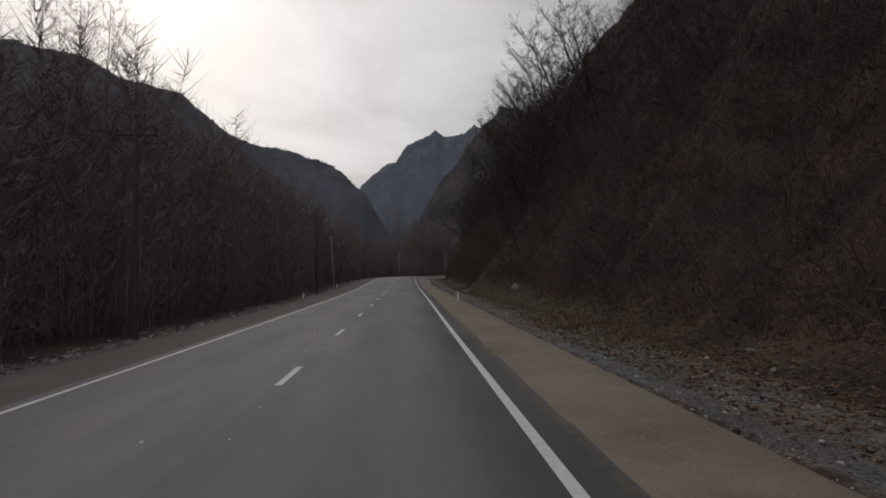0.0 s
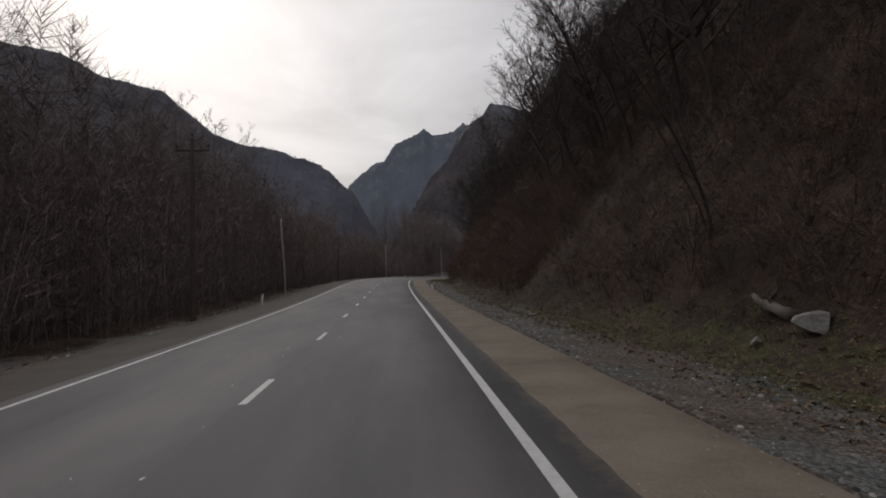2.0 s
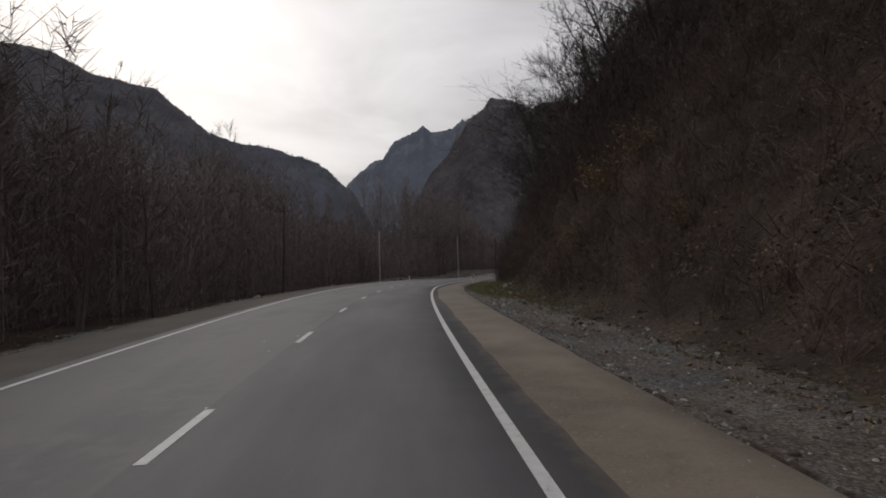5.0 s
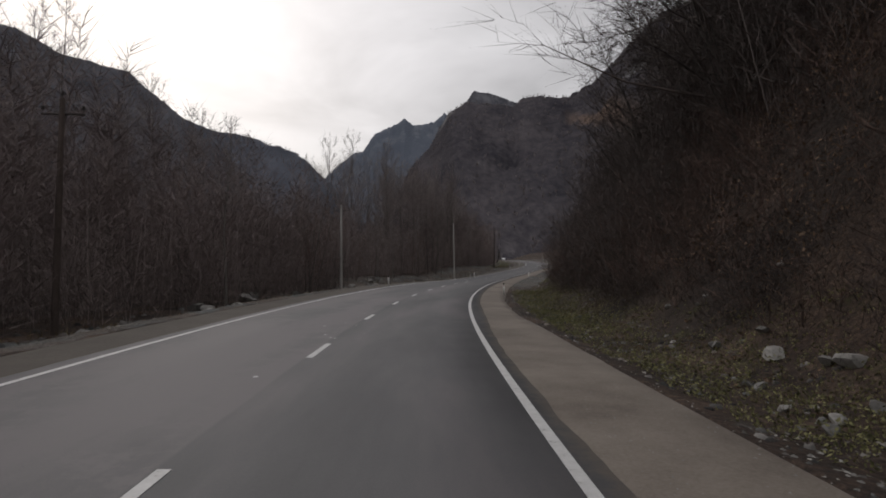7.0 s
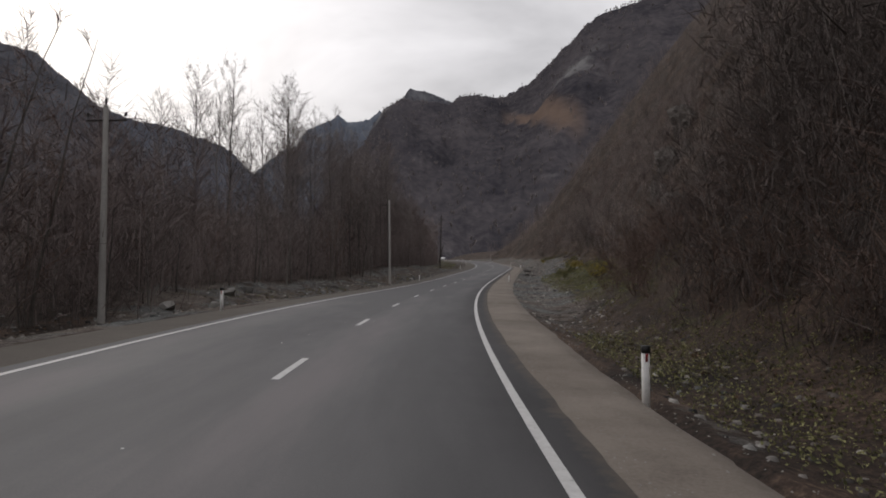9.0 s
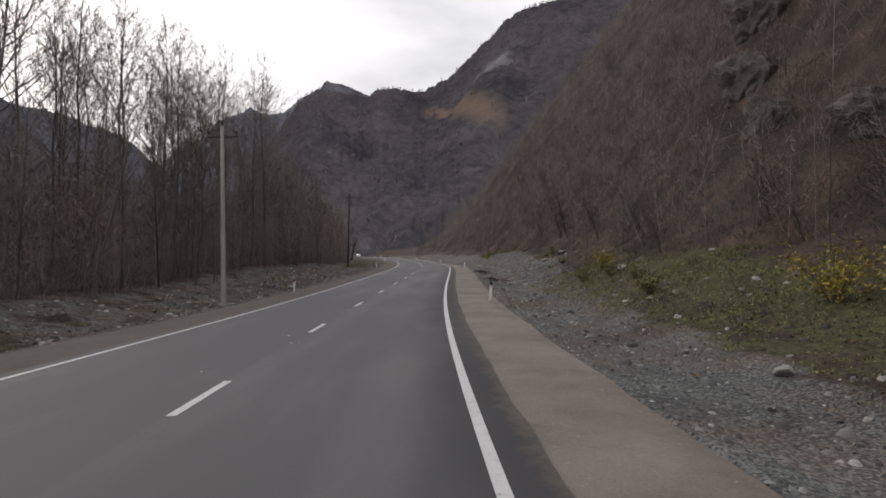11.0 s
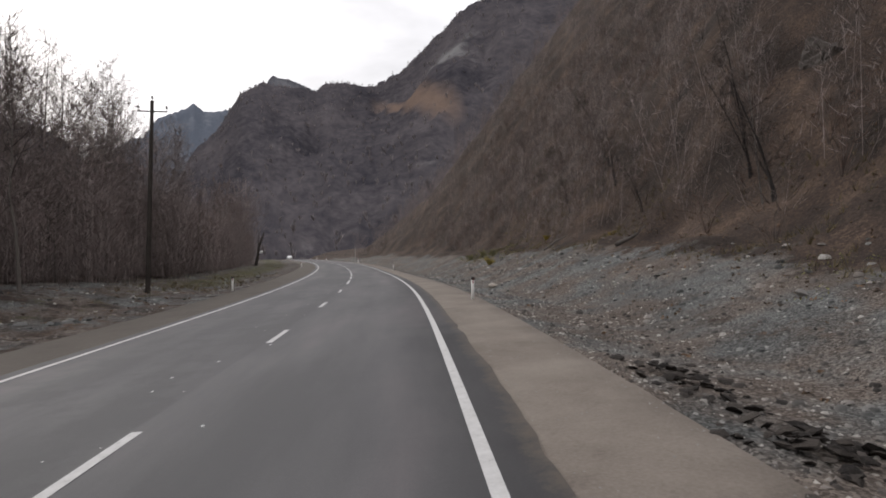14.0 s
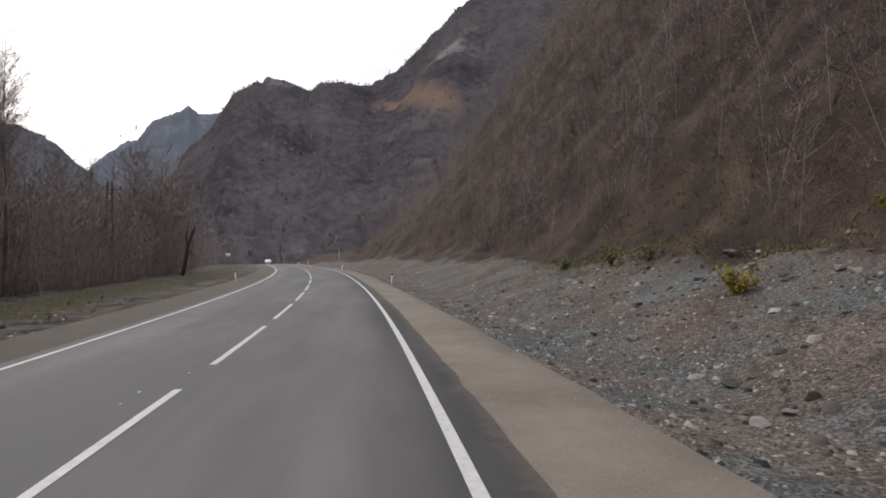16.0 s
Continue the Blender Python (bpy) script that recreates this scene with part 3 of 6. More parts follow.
# ---- mesh helpers ----
def mesh_np(name, verts, faces, material, smooth=False):
    """One mesh from arrays of vertices and of equal-sided faces."""
    verts, faces = np.asarray(verts, np.float32), np.asarray(faces, np.int32)
    me = bpy.data.meshes.new(name)
    me.vertices.add(len(verts)); me.vertices.foreach_set("co", verts.ravel())
    k = faces.shape[1]
    me.loops.add(faces.size); me.loops.foreach_set("vertex_index", faces.ravel())
    me.polygons.add(len(faces)); me.polygons.foreach_set("loop_start", np.arange(0, faces.size, k, dtype=np.int32))
    me.update(calc_edges=True)
    if smooth:
        me.polygons.foreach_set("use_smooth", np.ones(len(faces), bool))
    me.materials.append(material)
    return me


def grid_faces(rows, cols):
    i = np.arange(rows - 1)[:, None] * cols + np.arange(cols - 1)[None, :]
    return np.stack([i, i + 1, i + cols + 1, i + cols], -1).reshape(-1, 4)


def attribute(me, name, values):
    me.attributes.new(name, "FLOAT", "POINT").data.foreach_set("value", np.asarray(values, np.float32).ravel())


class Build:
    """Collects triangles for one mesh."""
    def __init__(self):
        self.v, self.f, self.count = [], [], 0

    def add(self, verts, faces):
        self.v.append(np.asarray(verts, float)); self.f.append(np.asarray(faces, int) + self.count)
        self.count += len(verts)

    def tube(self, pts, radii, sides=3, cap=False):
        pts = np.asarray(pts, float)
        d = np.gradient(pts, axis=0)
        d /= np.linalg.norm(d, axis=1)[:, None] + 1e-9
        ref = np.array([0.31, 0.95, 0.05]) if abs(d[0][2]) > 0.8 else np.array([0, 0, 1.0])
        a = np.cross(d, ref); a /= np.linalg.norm(a, axis=1)[:, None] + 1e-9
        b = np.cross(d, a)
        ang = np.arange(sides) * 2 * math.pi / sides
        ring = a[:, None, :] * np.cos(ang)[None, :, None] + b[:, None, :] * np.sin(ang)[None, :, None]
        v = (pts[:, None, :] + ring * np.asarray(radii)[:, None, None]).reshape(-1, 3)
        f = []
        for i in range(len(pts) - 1):
            for j in range(sides):
                p, q = i * sides + j, i * sides + (j + 1) % sides
                f += [(p, q, q + sides), (p, q + sides, p + sides)]
        if cap:
            for ring0, flip in ((0, True), ((len(pts) - 1) * sides, False)):
                for j in range(1, sides - 1):
                    t = (ring0, ring0 + j, ring0 + j + 1)
                    f.append(t[::-1] if flip else t)
        self.add(v, f)

    def spike(self, a, b, r):
        """A thin three-sided twig."""
        a, b = np.asarray(a, float), np.asarray(b, float)
        d = (b - a) / (np.linalg.norm(b - a) + 1e-9)
        u = np.cross(d, (0.3, 0.2, 0.93)); u /= np.linalg.norm(u) + 1e-9
        w = np.cross(d, u)
        self.add([a + u * r, a - 0.5 * u * r + 0.87 * w * r, a - 0.5 * u * r - 0.87 * w * r, b], [(0, 1, 3), (1, 2, 3), (2, 0, 3)])

    def box(self, centre, size, rot=0.0):
        c, s = math.cos(rot), math.sin(rot)
        k = np.array([(x, y, z) for x in (-.5, .5) for y in (-.5, .5) for z in (-.5, .5)]) * np.asarray(size)
        k = np.stack([k[:, 0] * c - k[:, 1] * s, k[:, 0] * s + k[:, 1] * c, k[:, 2]], 1) + np.asarray(centre)
        self.add(k, [(0, 1, 3), (0, 3, 2), (4, 6, 7), (4, 7, 5), (0, 4, 5), (0, 5, 1), (2, 3, 7), (2, 7, 6), (0, 2, 6), (0, 6, 4), (1, 5, 7), (1, 7, 3)])

    def mesh(self, name, material, smooth=False):
        return mesh_np(name, np.concatenate(self.v), np.concatenate(self.f), material, smooth)


def part(name, build, material, parent, label="", smooth=False):
    ob = new(name, build.mesh(name, material, smooth))
    ob.parent = parent
    return tagged(ob, label)


def scatter(tv, tf, spots, sizes, turn, lean=None, squash=None):
    """Copies of one template joined as arrays: N spots, sizes, turns about z; lean: small sideways shear."""
    tv, tf = np.asarray(tv, float), np.asarray(tf, int)
    n = len(spots)
    c, s = np.cos(turn)[:, None], np.sin(turn)[:, None]
    x, y, z = tv[None, :, 0], tv[None, :, 1], tv[None, :, 2]
    sz = np.asarray(sizes)[:, None]
    q = 1.0 if squash is None else np.asarray(squash)[:, None]
    X, Y, Z = (x * c - y * s) * sz, (x * s + y * c) * sz, z * sz * q
    if lean is not None:
        X, Y = X + Z * lean[:, 0:1], Y + Z * lean[:, 1:2]
    v = np.stack([X, Y, np.broadcast_to(Z, X.shape)], -1) + np.asarray(spots)[:, None, :]
    f = tf[None] + (np.arange(n) * len(tv))[:, None, None]
    return v.reshape(-1, 3), f.reshape(-1, tf.shape[1])


def joined(pieces):
    v, f, k = [], [], 0
    for a, b in pieces:
        v.append(a); f.append(b + k); k += len(a)
    return np.concatenate(v), np.concatenate(f)


rng = np.random.default_rng(7)

# ---- ground sheet ----
ns = np.concatenate([np.linspace(-420, -60, 37)[:-1], np.linspace(-60, -20, 30)[:-1], np.arange(-20, -5.4, 0.4), np.linspace(-5, 4.8, 9),
                     np.arange(5.2, 24, 0.35), np.linspace(24.4, 60, 50), np.linspace(62, 240, 40)])
ss = np.concatenate([np.array([-900.0, -600, -400, -250, -150, -100]), np.linspace(-40, 330, 400), np.linspace(331, 460, 70), np.array([480.0, 520, 600, 750, 1000, 1500, 2500, 4000])])
S, N = np.meshgrid(ss, ns, indexing="ij")
GX, GY = plan(S, N)
under = (np.abs(N) < 5.3)
GZ = np.where(under, road_z(S, N) - 0.30, ground_z(S, N))
me = mesh_np("ground", np.stack([GX, GY, GZ], -1).reshape(-1, 3), grid_faces(len(ss), len(ns))[:, ::-1], TERRAIN, True)
bay = ease(S, 165, 195)
scree = np.where(N > 0, ease(N, 5.2, 5.9) * (1 - ease(N, 7.2, 9.5)) * (1 - bay) * (1 - 0.75 * ease(S, 114, 126)) + bay * (0.88 - 0.20 * ease(N, 6.8, 9.5) - 0.68 * ease(N, 7.0 + 2.1 * ease(S, 212, 234) + 1.4 * ease(S, 198, 222) + 0.8 * ease(S, 230, 245), 9.6 + 2.1 * ease(S, 212, 234) + 1.5 * ease(S, 198, 222) + 1.2 * ease(S, 230, 245)) + 0.15 * ease(N, 9.5, 11.5) * (1 - ease(N, 14.5, 18)) * ease(S, 225, 245) + 0.50 * ease(N, 7.2, 8.8) * (1 - ease(N, 8.2, 9.6)) * (1 - ease(S, 212, 234))),
                 ease(-N, 5.2, 6.2) * (1 - ease(-N, 9 + 6 * ease(S, 172, 190), 12 + 7 * ease(S, 172, 190))) * (0.9 - 0.35 * ease(S, 172, 190)))
grass = np.where(N > 0, (0.16 + 0.36 * ease(S, 18, 30) - 0.22 * ease(S, 50, 60)) * ease(N, 7.2, 8.4) * (1 - ease(N, 9.4, 11.5)) * (1 - bay) + bay * (0.18 * ease(N, 9.5, 12) * (1 - ease(N, 13, 17)) + 0.52 * (1 - ease(S, 212, 232)) * ease(N, 7.9, 9.0) * (1 - ease(N, 13, 16))),
                 0.18 * ease(-N, 7.2, 10) * (1 - ease(-N, 15, 19)) * ease(S, 180, 215) + 0.24 * ease(S, 272, 286) * ease(-N, 7, 9) * (1 - ease(-N, 12, 16)) + 0.16 * ease(-N, 7, 9) * (1 - ease(-N, 11, 14)))
attribute(me, "scree", scree)
attribute(me, "grass", grass)
tagged(new("ground", me), "valley floor and hillside with leaf litter, scree and grass", "ground", kind="structure")


# ---- road ----
def ribbon(name, s0, s1, n_list, lift, material, step=1.0, across=False, wobble=None, drop=None, smooth=True):
    s = np.arange(s0, s1 + 0.01, step)
    n = np.asarray(n_list, float)
    A, B = np.meshgrid(s, n, indexing="ij")
    if wobble is not None:
        B = B + wobble(A, B)
    x, y = plan(A, B)
    z = road_z(A, B) + lift
    if drop is not None:
        z = z + np.asarray(drop)[None, :]
    me = mesh_np(name, np.stack([x, y, z], -1).reshape(-1, 3), grid_faces(len(s), len(n))[:, ::-1], material, smooth)
    if across:
        attribute(me, "pale", ease(A, 75, 140))
        # past 146 m the left lane's colour is darkened to offset sky sheen
        attribute(me, "worn", (0.25 + 0.75 * ease(A, 60, 110)) * (1 - ease(A, 136, 172)) - 0.8 * ease(A, 146, 186))
        attribute(me, "fresh", ease(A, 172, 190) * (1 - ease(A, 208, 232)))
        attribute(me, "along", A)
        attribute(me, "across", np.broadcast_to((n - n[0]) / (n[-1] - n[0]), A.shape))
    return me


def ragged(scale, amount, at, seed):
    return lambda s, n: np.where(np.abs(n - at) < 0.02, amount * bumps(s, n * 0, scale, 4, seed, 0.65), 0.0)


road = tagged(new("road", ribbon("road", -60, 460, [-3.95, -3.93, -2, 0, 2, 3.83, 3.85], 0.0, ASPHALT, 0.25, True, lambda s, n: np.where(n > 3.8, 0.04 - 0.22 * ease(s, 106, 116) * (1 - ease(s, 130, 142)) + 0.03 * bumps(s, 0 * s, 6.0, 3, 30) + 0.05 * bumps(s, 0 * s, 0.8, 3, 31, 0.7), np.where(n < -3.9, 0.06 * bumps(s, 0 * s, 3, 4, 32, 0.7), 0)), [-0.12, 0, 0, 0, 0, 0, -0.12], False)),
              "two-lane grey asphalt road with white markings", "road", kind="structure")
SHOULDER_R = ribbon("shoulder", -60, 460, [3.6, 4.2, 4.9, 5.42, 5.75], -0.035, SAND, 0.3, True, lambda s, n: ragged(1.8, 0.42, 5.75, 33)(s, n) - np.where(n > 5.3, 0.25 * ease(s, 136, 144) * (1 - ease(s, 160, 172)), 0.0), [0, 0, 0.0, -0.03, -0.26])
SHOULDER_L = ribbon("shoulder", -60, 460, [-6.5, -6.1, -5.2, -4.4, -3.7], -0.035, GRAVEL_EDGE, 0.4, False, lambda s, n: np.where(n < -6.4, 0.3 * bumps(s, n * 0, 2.6, 4, 34, 0.65), 0.0) + np.where(n < -6.0, 0.55 * ease(s, 106, 122) * (1 - ease(s, 180, 200)), 0.0), [-0.26, -0.04, 0, 0, 0])
tagged(new("shoulder_right", SHOULDER_R), "compacted sandy brown road shoulder", "shoulder", kind="structure")
tagged(new("shoulder_left", SHOULDER_L), "compacted grey-brown gravel road shoulder", "shoulder", kind="structure")


def marking(name, s0, s1, n, width, step=0.5, label=""):
    ob = new(name, ribbon(name, s0, s1, [n - width / 2, n + width / 2], 0.006, PAINT, step))
    ob.parent = road
    return tagged(ob, label)


marking("edge_line", -60, 460, W_RIGHT, 0.125, label="solid white edge line")
marking("edge_line", -60, 460, -W_LEFT, 0.115, label="solid white edge line")
for k in range(-5, 35):
    end = -3.95 + 8 * k
    end -= 0.27 * math.exp(-((end - 151) / 8) ** 2)
    marking("lane_dash", end - 2.0, end, 0.0, 0.12)
for k in range(0, 18):
    end = 280.0 + 8 * k
    marking("lane_dash", end - 6.0, end, 0.0, 0.12)


# ---- mountains ----
SHEETS = {}


def mountain(name, eye, ridge, foot, material, label, seed, rough=0.06, cols=560, rows=44, rock=None, meadow=None, jag=0.0, tree_top=14.0, lifted=0.0):
    """A mountain face: ridge gives bearing (degrees left of y), elevation and distance seen from eye; the face runs down to foot metres from eye."""
    az, el, ds = (np.array(v, float) for v in zip(*ridge))
    order = np.argsort(az)
    az, el, ds = az[order], el[order], ds[order]
    u = np.linspace(az[0], az[-1], cols)
    e, d = np.interp(u, az, el) + lifted, np.interp(u, az, ds)
    top = np.tan(np.radians(e)) * d
    v = np.linspace(-0.25, 1, rows)[:, None]
    down = np.clip(v, 0, 1)
    dist = d[None, :] * (1 - v) + foot * v
    z = eye[2] + top[None, :] * (1 - down) ** 1.15 * np.where(v < 0, 1 + 1.6 * v, 1) - 14 * down
    a = np.radians(u)[None, :] + 0 * v
    x, y = eye[0] - np.sin(a) * dist, eye[1] + np.cos(a) * dist
    scale = float(np.mean(top))
    edge = np.clip(np.abs(v) * 7, 0.0, 1.0)
    gully = bumps(a * d.mean(), dist * 0.35, scale * 0.5, 5, seed, 0.55)
    fine = bumps(x, y, scale * 0.07, 3, seed + 7)
    z = z + scale * (rough * 2.2 * gully * edge * (1 - down * 0.7) + rough * 0.25 * fine)
    z = z + scale * jag * np.abs(bumps(u[None, :] * 9, 0 * v, 7.0, 4, seed + 3, 0.6)) * (1 - edge)
    fringe = np.abs(bumps(u[None, :] * d.mean() / 57.3, 0 * v, 11.0, 3, seed + 5, 0.7)) * np.minimum(tree_top * 0.5, 0.02 * scale) * (1 - np.clip(np.abs(v) * 14, 0, 1))
    z = z + fringe + tree_top * 0.8 * bumps(x, y, 90, 3, seed + 6, 0.5)
    SHEETS[name] = (np.stack([x, y, z], -1), u)
    me = mesh_np(name, np.stack([x, y, z], -1).reshape(-1, 3), grid_faces(rows, cols), material, True)
    vv, uu = np.broadcast_to(v, x.shape), np.broadcast_to(u[None, :], x.shape)
    attribute(me, "rock", rock(uu, vv) if rock else 0.5 * (1 - down) + 0 * x)
    attribute(me, "meadow", meadow(uu, vv) if meadow else 0 * x)
    return tagged(new(name, me), label, "mountain", kind="structure")


def spot(au, av, wu, wv):
    return lambda u, v: np.exp(-((u - au) / wu) ** 2 - ((v - av) / wv) ** 2)


EYE_A, EYE_B = (2.1, 0.1, 1.8), (26.6, 258.0, 4.4)
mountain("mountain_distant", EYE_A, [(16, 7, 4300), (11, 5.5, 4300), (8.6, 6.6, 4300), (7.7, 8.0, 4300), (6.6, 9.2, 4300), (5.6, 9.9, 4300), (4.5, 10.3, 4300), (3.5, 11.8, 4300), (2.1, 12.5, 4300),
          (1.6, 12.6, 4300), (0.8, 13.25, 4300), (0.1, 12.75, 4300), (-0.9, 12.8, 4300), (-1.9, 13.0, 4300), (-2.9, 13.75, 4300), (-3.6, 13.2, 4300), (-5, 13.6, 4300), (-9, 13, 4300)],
         2500, HAZE_BLUE_FAR, "jagged mountain peaks in the distance, coloured haze-blue", 41, 0.05, jag=0.03, tree_top=8.0, cols=500, rows=30, lifted=0.13)
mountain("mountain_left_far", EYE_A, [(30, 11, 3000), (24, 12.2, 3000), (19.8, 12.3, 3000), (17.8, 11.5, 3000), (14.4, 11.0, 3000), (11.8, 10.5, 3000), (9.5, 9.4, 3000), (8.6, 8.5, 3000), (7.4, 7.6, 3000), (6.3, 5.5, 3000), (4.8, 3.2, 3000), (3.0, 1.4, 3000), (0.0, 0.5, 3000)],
         1300, HAZY_FAR, "wooded ridge farther up the valley, coloured haze blue-grey", 46, 0.05, cols=420, rows=34, lifted=0.10)
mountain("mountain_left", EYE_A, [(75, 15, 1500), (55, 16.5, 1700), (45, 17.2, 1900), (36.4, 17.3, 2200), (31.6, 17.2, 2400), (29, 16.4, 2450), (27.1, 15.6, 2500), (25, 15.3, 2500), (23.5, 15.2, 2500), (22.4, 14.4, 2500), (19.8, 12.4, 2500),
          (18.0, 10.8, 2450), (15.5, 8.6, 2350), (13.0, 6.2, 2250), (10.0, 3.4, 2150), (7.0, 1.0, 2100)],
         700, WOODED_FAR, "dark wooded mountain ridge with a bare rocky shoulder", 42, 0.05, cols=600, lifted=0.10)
mountain("mountain_right", EYE_B, [(9, 0.5, 1500), (6, 2.2, 1500), (3.9, 5.2, 1500), (2.2, 8.4, 1500), (0.8, 10.4, 1500), (-0.5, 11.9, 1500), (-1.6, 13.8, 1500), (-2.6, 15.5, 1500), (-4.5, 16.5, 1500), (-6.7, 16.3, 1500), (-9.3, 16.0, 1500), (-10.3, 16.9, 1500),
          (-12.2, 17.1, 1500), (-14.0, 17.0, 1500), (-14.9, 16.7, 1450), (-17.1, 18.0, 1350), (-19, 19.8, 1300), (-20.4, 21.1, 1250), (-22.5, 23.0, 1200), (-24.1, 23.8, 1200), (-27.9, 24.8, 1150), (-35, 26, 1100), (-50, 24, 1000)],
         330, WOODED, "brown wooded mountain with a pale rock face and a russet clearing", 43, 0.065,
         rock=lambda u, v: 0.82 * spot(-22.0, 0.24, 3.2, 0.06)(u, v) + 0.9 * spot(-2.2, 0.10, 1.0, 0.08)(u, v) + 0.12,
         meadow=lambda u, v: 1.05 * np.exp(-((u + 19.0) / 4.6) ** 4 - ((v - np.interp(-u, [14.5, 18, 21, 24, 28], [0.12, 0.36, 0.50, 0.58, 0.62])) / 0.095) ** 2), rows=80, cols=620, tree_top=12.0)
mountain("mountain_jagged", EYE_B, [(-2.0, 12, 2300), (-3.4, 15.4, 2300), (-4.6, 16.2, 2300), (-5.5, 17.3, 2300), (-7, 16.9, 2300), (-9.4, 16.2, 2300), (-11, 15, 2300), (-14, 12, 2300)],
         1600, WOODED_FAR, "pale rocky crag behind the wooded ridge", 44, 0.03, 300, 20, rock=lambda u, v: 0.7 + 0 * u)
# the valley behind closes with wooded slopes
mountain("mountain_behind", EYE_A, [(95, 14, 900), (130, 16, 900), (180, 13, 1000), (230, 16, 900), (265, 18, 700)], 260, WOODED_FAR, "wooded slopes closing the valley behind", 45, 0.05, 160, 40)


# ---- woods on the far slopes ----
def far_tree(seed, blades=9):
    """A leafless crown seen from far off: a fan of twigs on a short stem, one metre high."""
    rnd, v, f = np.random.default_rng(seed), [], []
    for i in range(blades):
        a, out = rnd.uniform(0, 6.28), rnd.uniform(0.05, 0.42)
        foot = np.array([0, 0, rnd.uniform(-0.05, 0.35)])
        tip = np.array([math.cos(a) * out, math.sin(a) * out, rnd.uniform(0.55, 1.0)])
        side = np.array([-math.sin(a), math.cos(a), 0]) * rnd.uniform(0.03, 0.075)
        mid = foot + (tip - foot) * 0.6
        k = len(v)
        v += [foot, mid - side, tip, mid + side]
        f += [(k, k + 1, k + 2), (k, k + 2, k + 3)]
    return np.array(v), np.array(f)


def far_woods(name, sheet, count, size, label, keep):
    pts, u = SHEETS[sheet]
    rows, cols = pts.shape[:2]
    i, j = rng.uniform(0, rows - 1.001, count), rng.uniform(0, cols - 1.001, count)
    a, b = i.astype(int), j.astype(int)
    fi, fj = (i - a)[:, None], (j - b)[:, None]
    p = (pts[a, b] * (1 - fi) + pts[a + 1, b] * fi) * (1 - fj) + (pts[a, b + 1] * (1 - fi) + pts[a + 1, b + 1] * fi) * fj
    ok = rng.uniform(0, 1, count) < keep(np.interp(j, np.arange(cols), u), i / (rows - 1) * 1.25 - 0.25)
    p = p[ok]
    out, which = [], rng.integers(0, 5, len(p))
    for q in range(5):
        k = which == q
        tv, tf = far_tree(500 + q)
        out.append(scatter(tv, tf, p[k] - (0, 0, 0.5), rng.uniform(*size, k.sum()), rng.uniform(0, 6.28, k.sum()), rng.normal(0, 0.08, (k.sum(), 2)), rng.uniform(0.8, 1.3, k.sum())))
    v, f = joined(out)
    tagged(new(name, mesh_np(name, v, f, FAR_TREES)), label, "woodland", kind="stuff")


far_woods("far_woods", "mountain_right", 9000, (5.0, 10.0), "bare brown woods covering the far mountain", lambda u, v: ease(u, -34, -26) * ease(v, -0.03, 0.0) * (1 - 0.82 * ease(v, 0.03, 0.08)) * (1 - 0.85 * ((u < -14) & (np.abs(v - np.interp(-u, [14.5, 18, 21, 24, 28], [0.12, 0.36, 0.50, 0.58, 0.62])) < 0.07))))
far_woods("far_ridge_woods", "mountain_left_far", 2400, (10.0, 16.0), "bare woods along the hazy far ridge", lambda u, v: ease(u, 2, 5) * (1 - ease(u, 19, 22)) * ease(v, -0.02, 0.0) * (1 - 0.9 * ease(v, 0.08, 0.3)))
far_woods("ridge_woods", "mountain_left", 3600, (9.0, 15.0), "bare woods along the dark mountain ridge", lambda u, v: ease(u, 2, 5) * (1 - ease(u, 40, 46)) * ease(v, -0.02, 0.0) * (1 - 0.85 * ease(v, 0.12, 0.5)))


# ---- trees ----
def unit(v):
    v = np.asarray(v, float)
    return v / (np.linalg.norm(v) + 1e-9)


def grow(wood, fine, start, way, length, radius, rnd, segs, curl, droop=0.0, sides=3):
    """One limb as a bent tapering tube; gives its points."""
    pts, p, d = [np.asarray(start, float)], np.asarray(start, float), unit(way)
    for i in range(segs):
        d = unit(d + rnd.normal(0, curl, 3) + (0, 0, 0.10 - droop))
        p = p + d * length / segs
        pts.append(p)
    wood.tube(pts, np.linspace(radius, max(radius * 0.25, 0.004), segs + 1), sides)
    return np.array(pts)


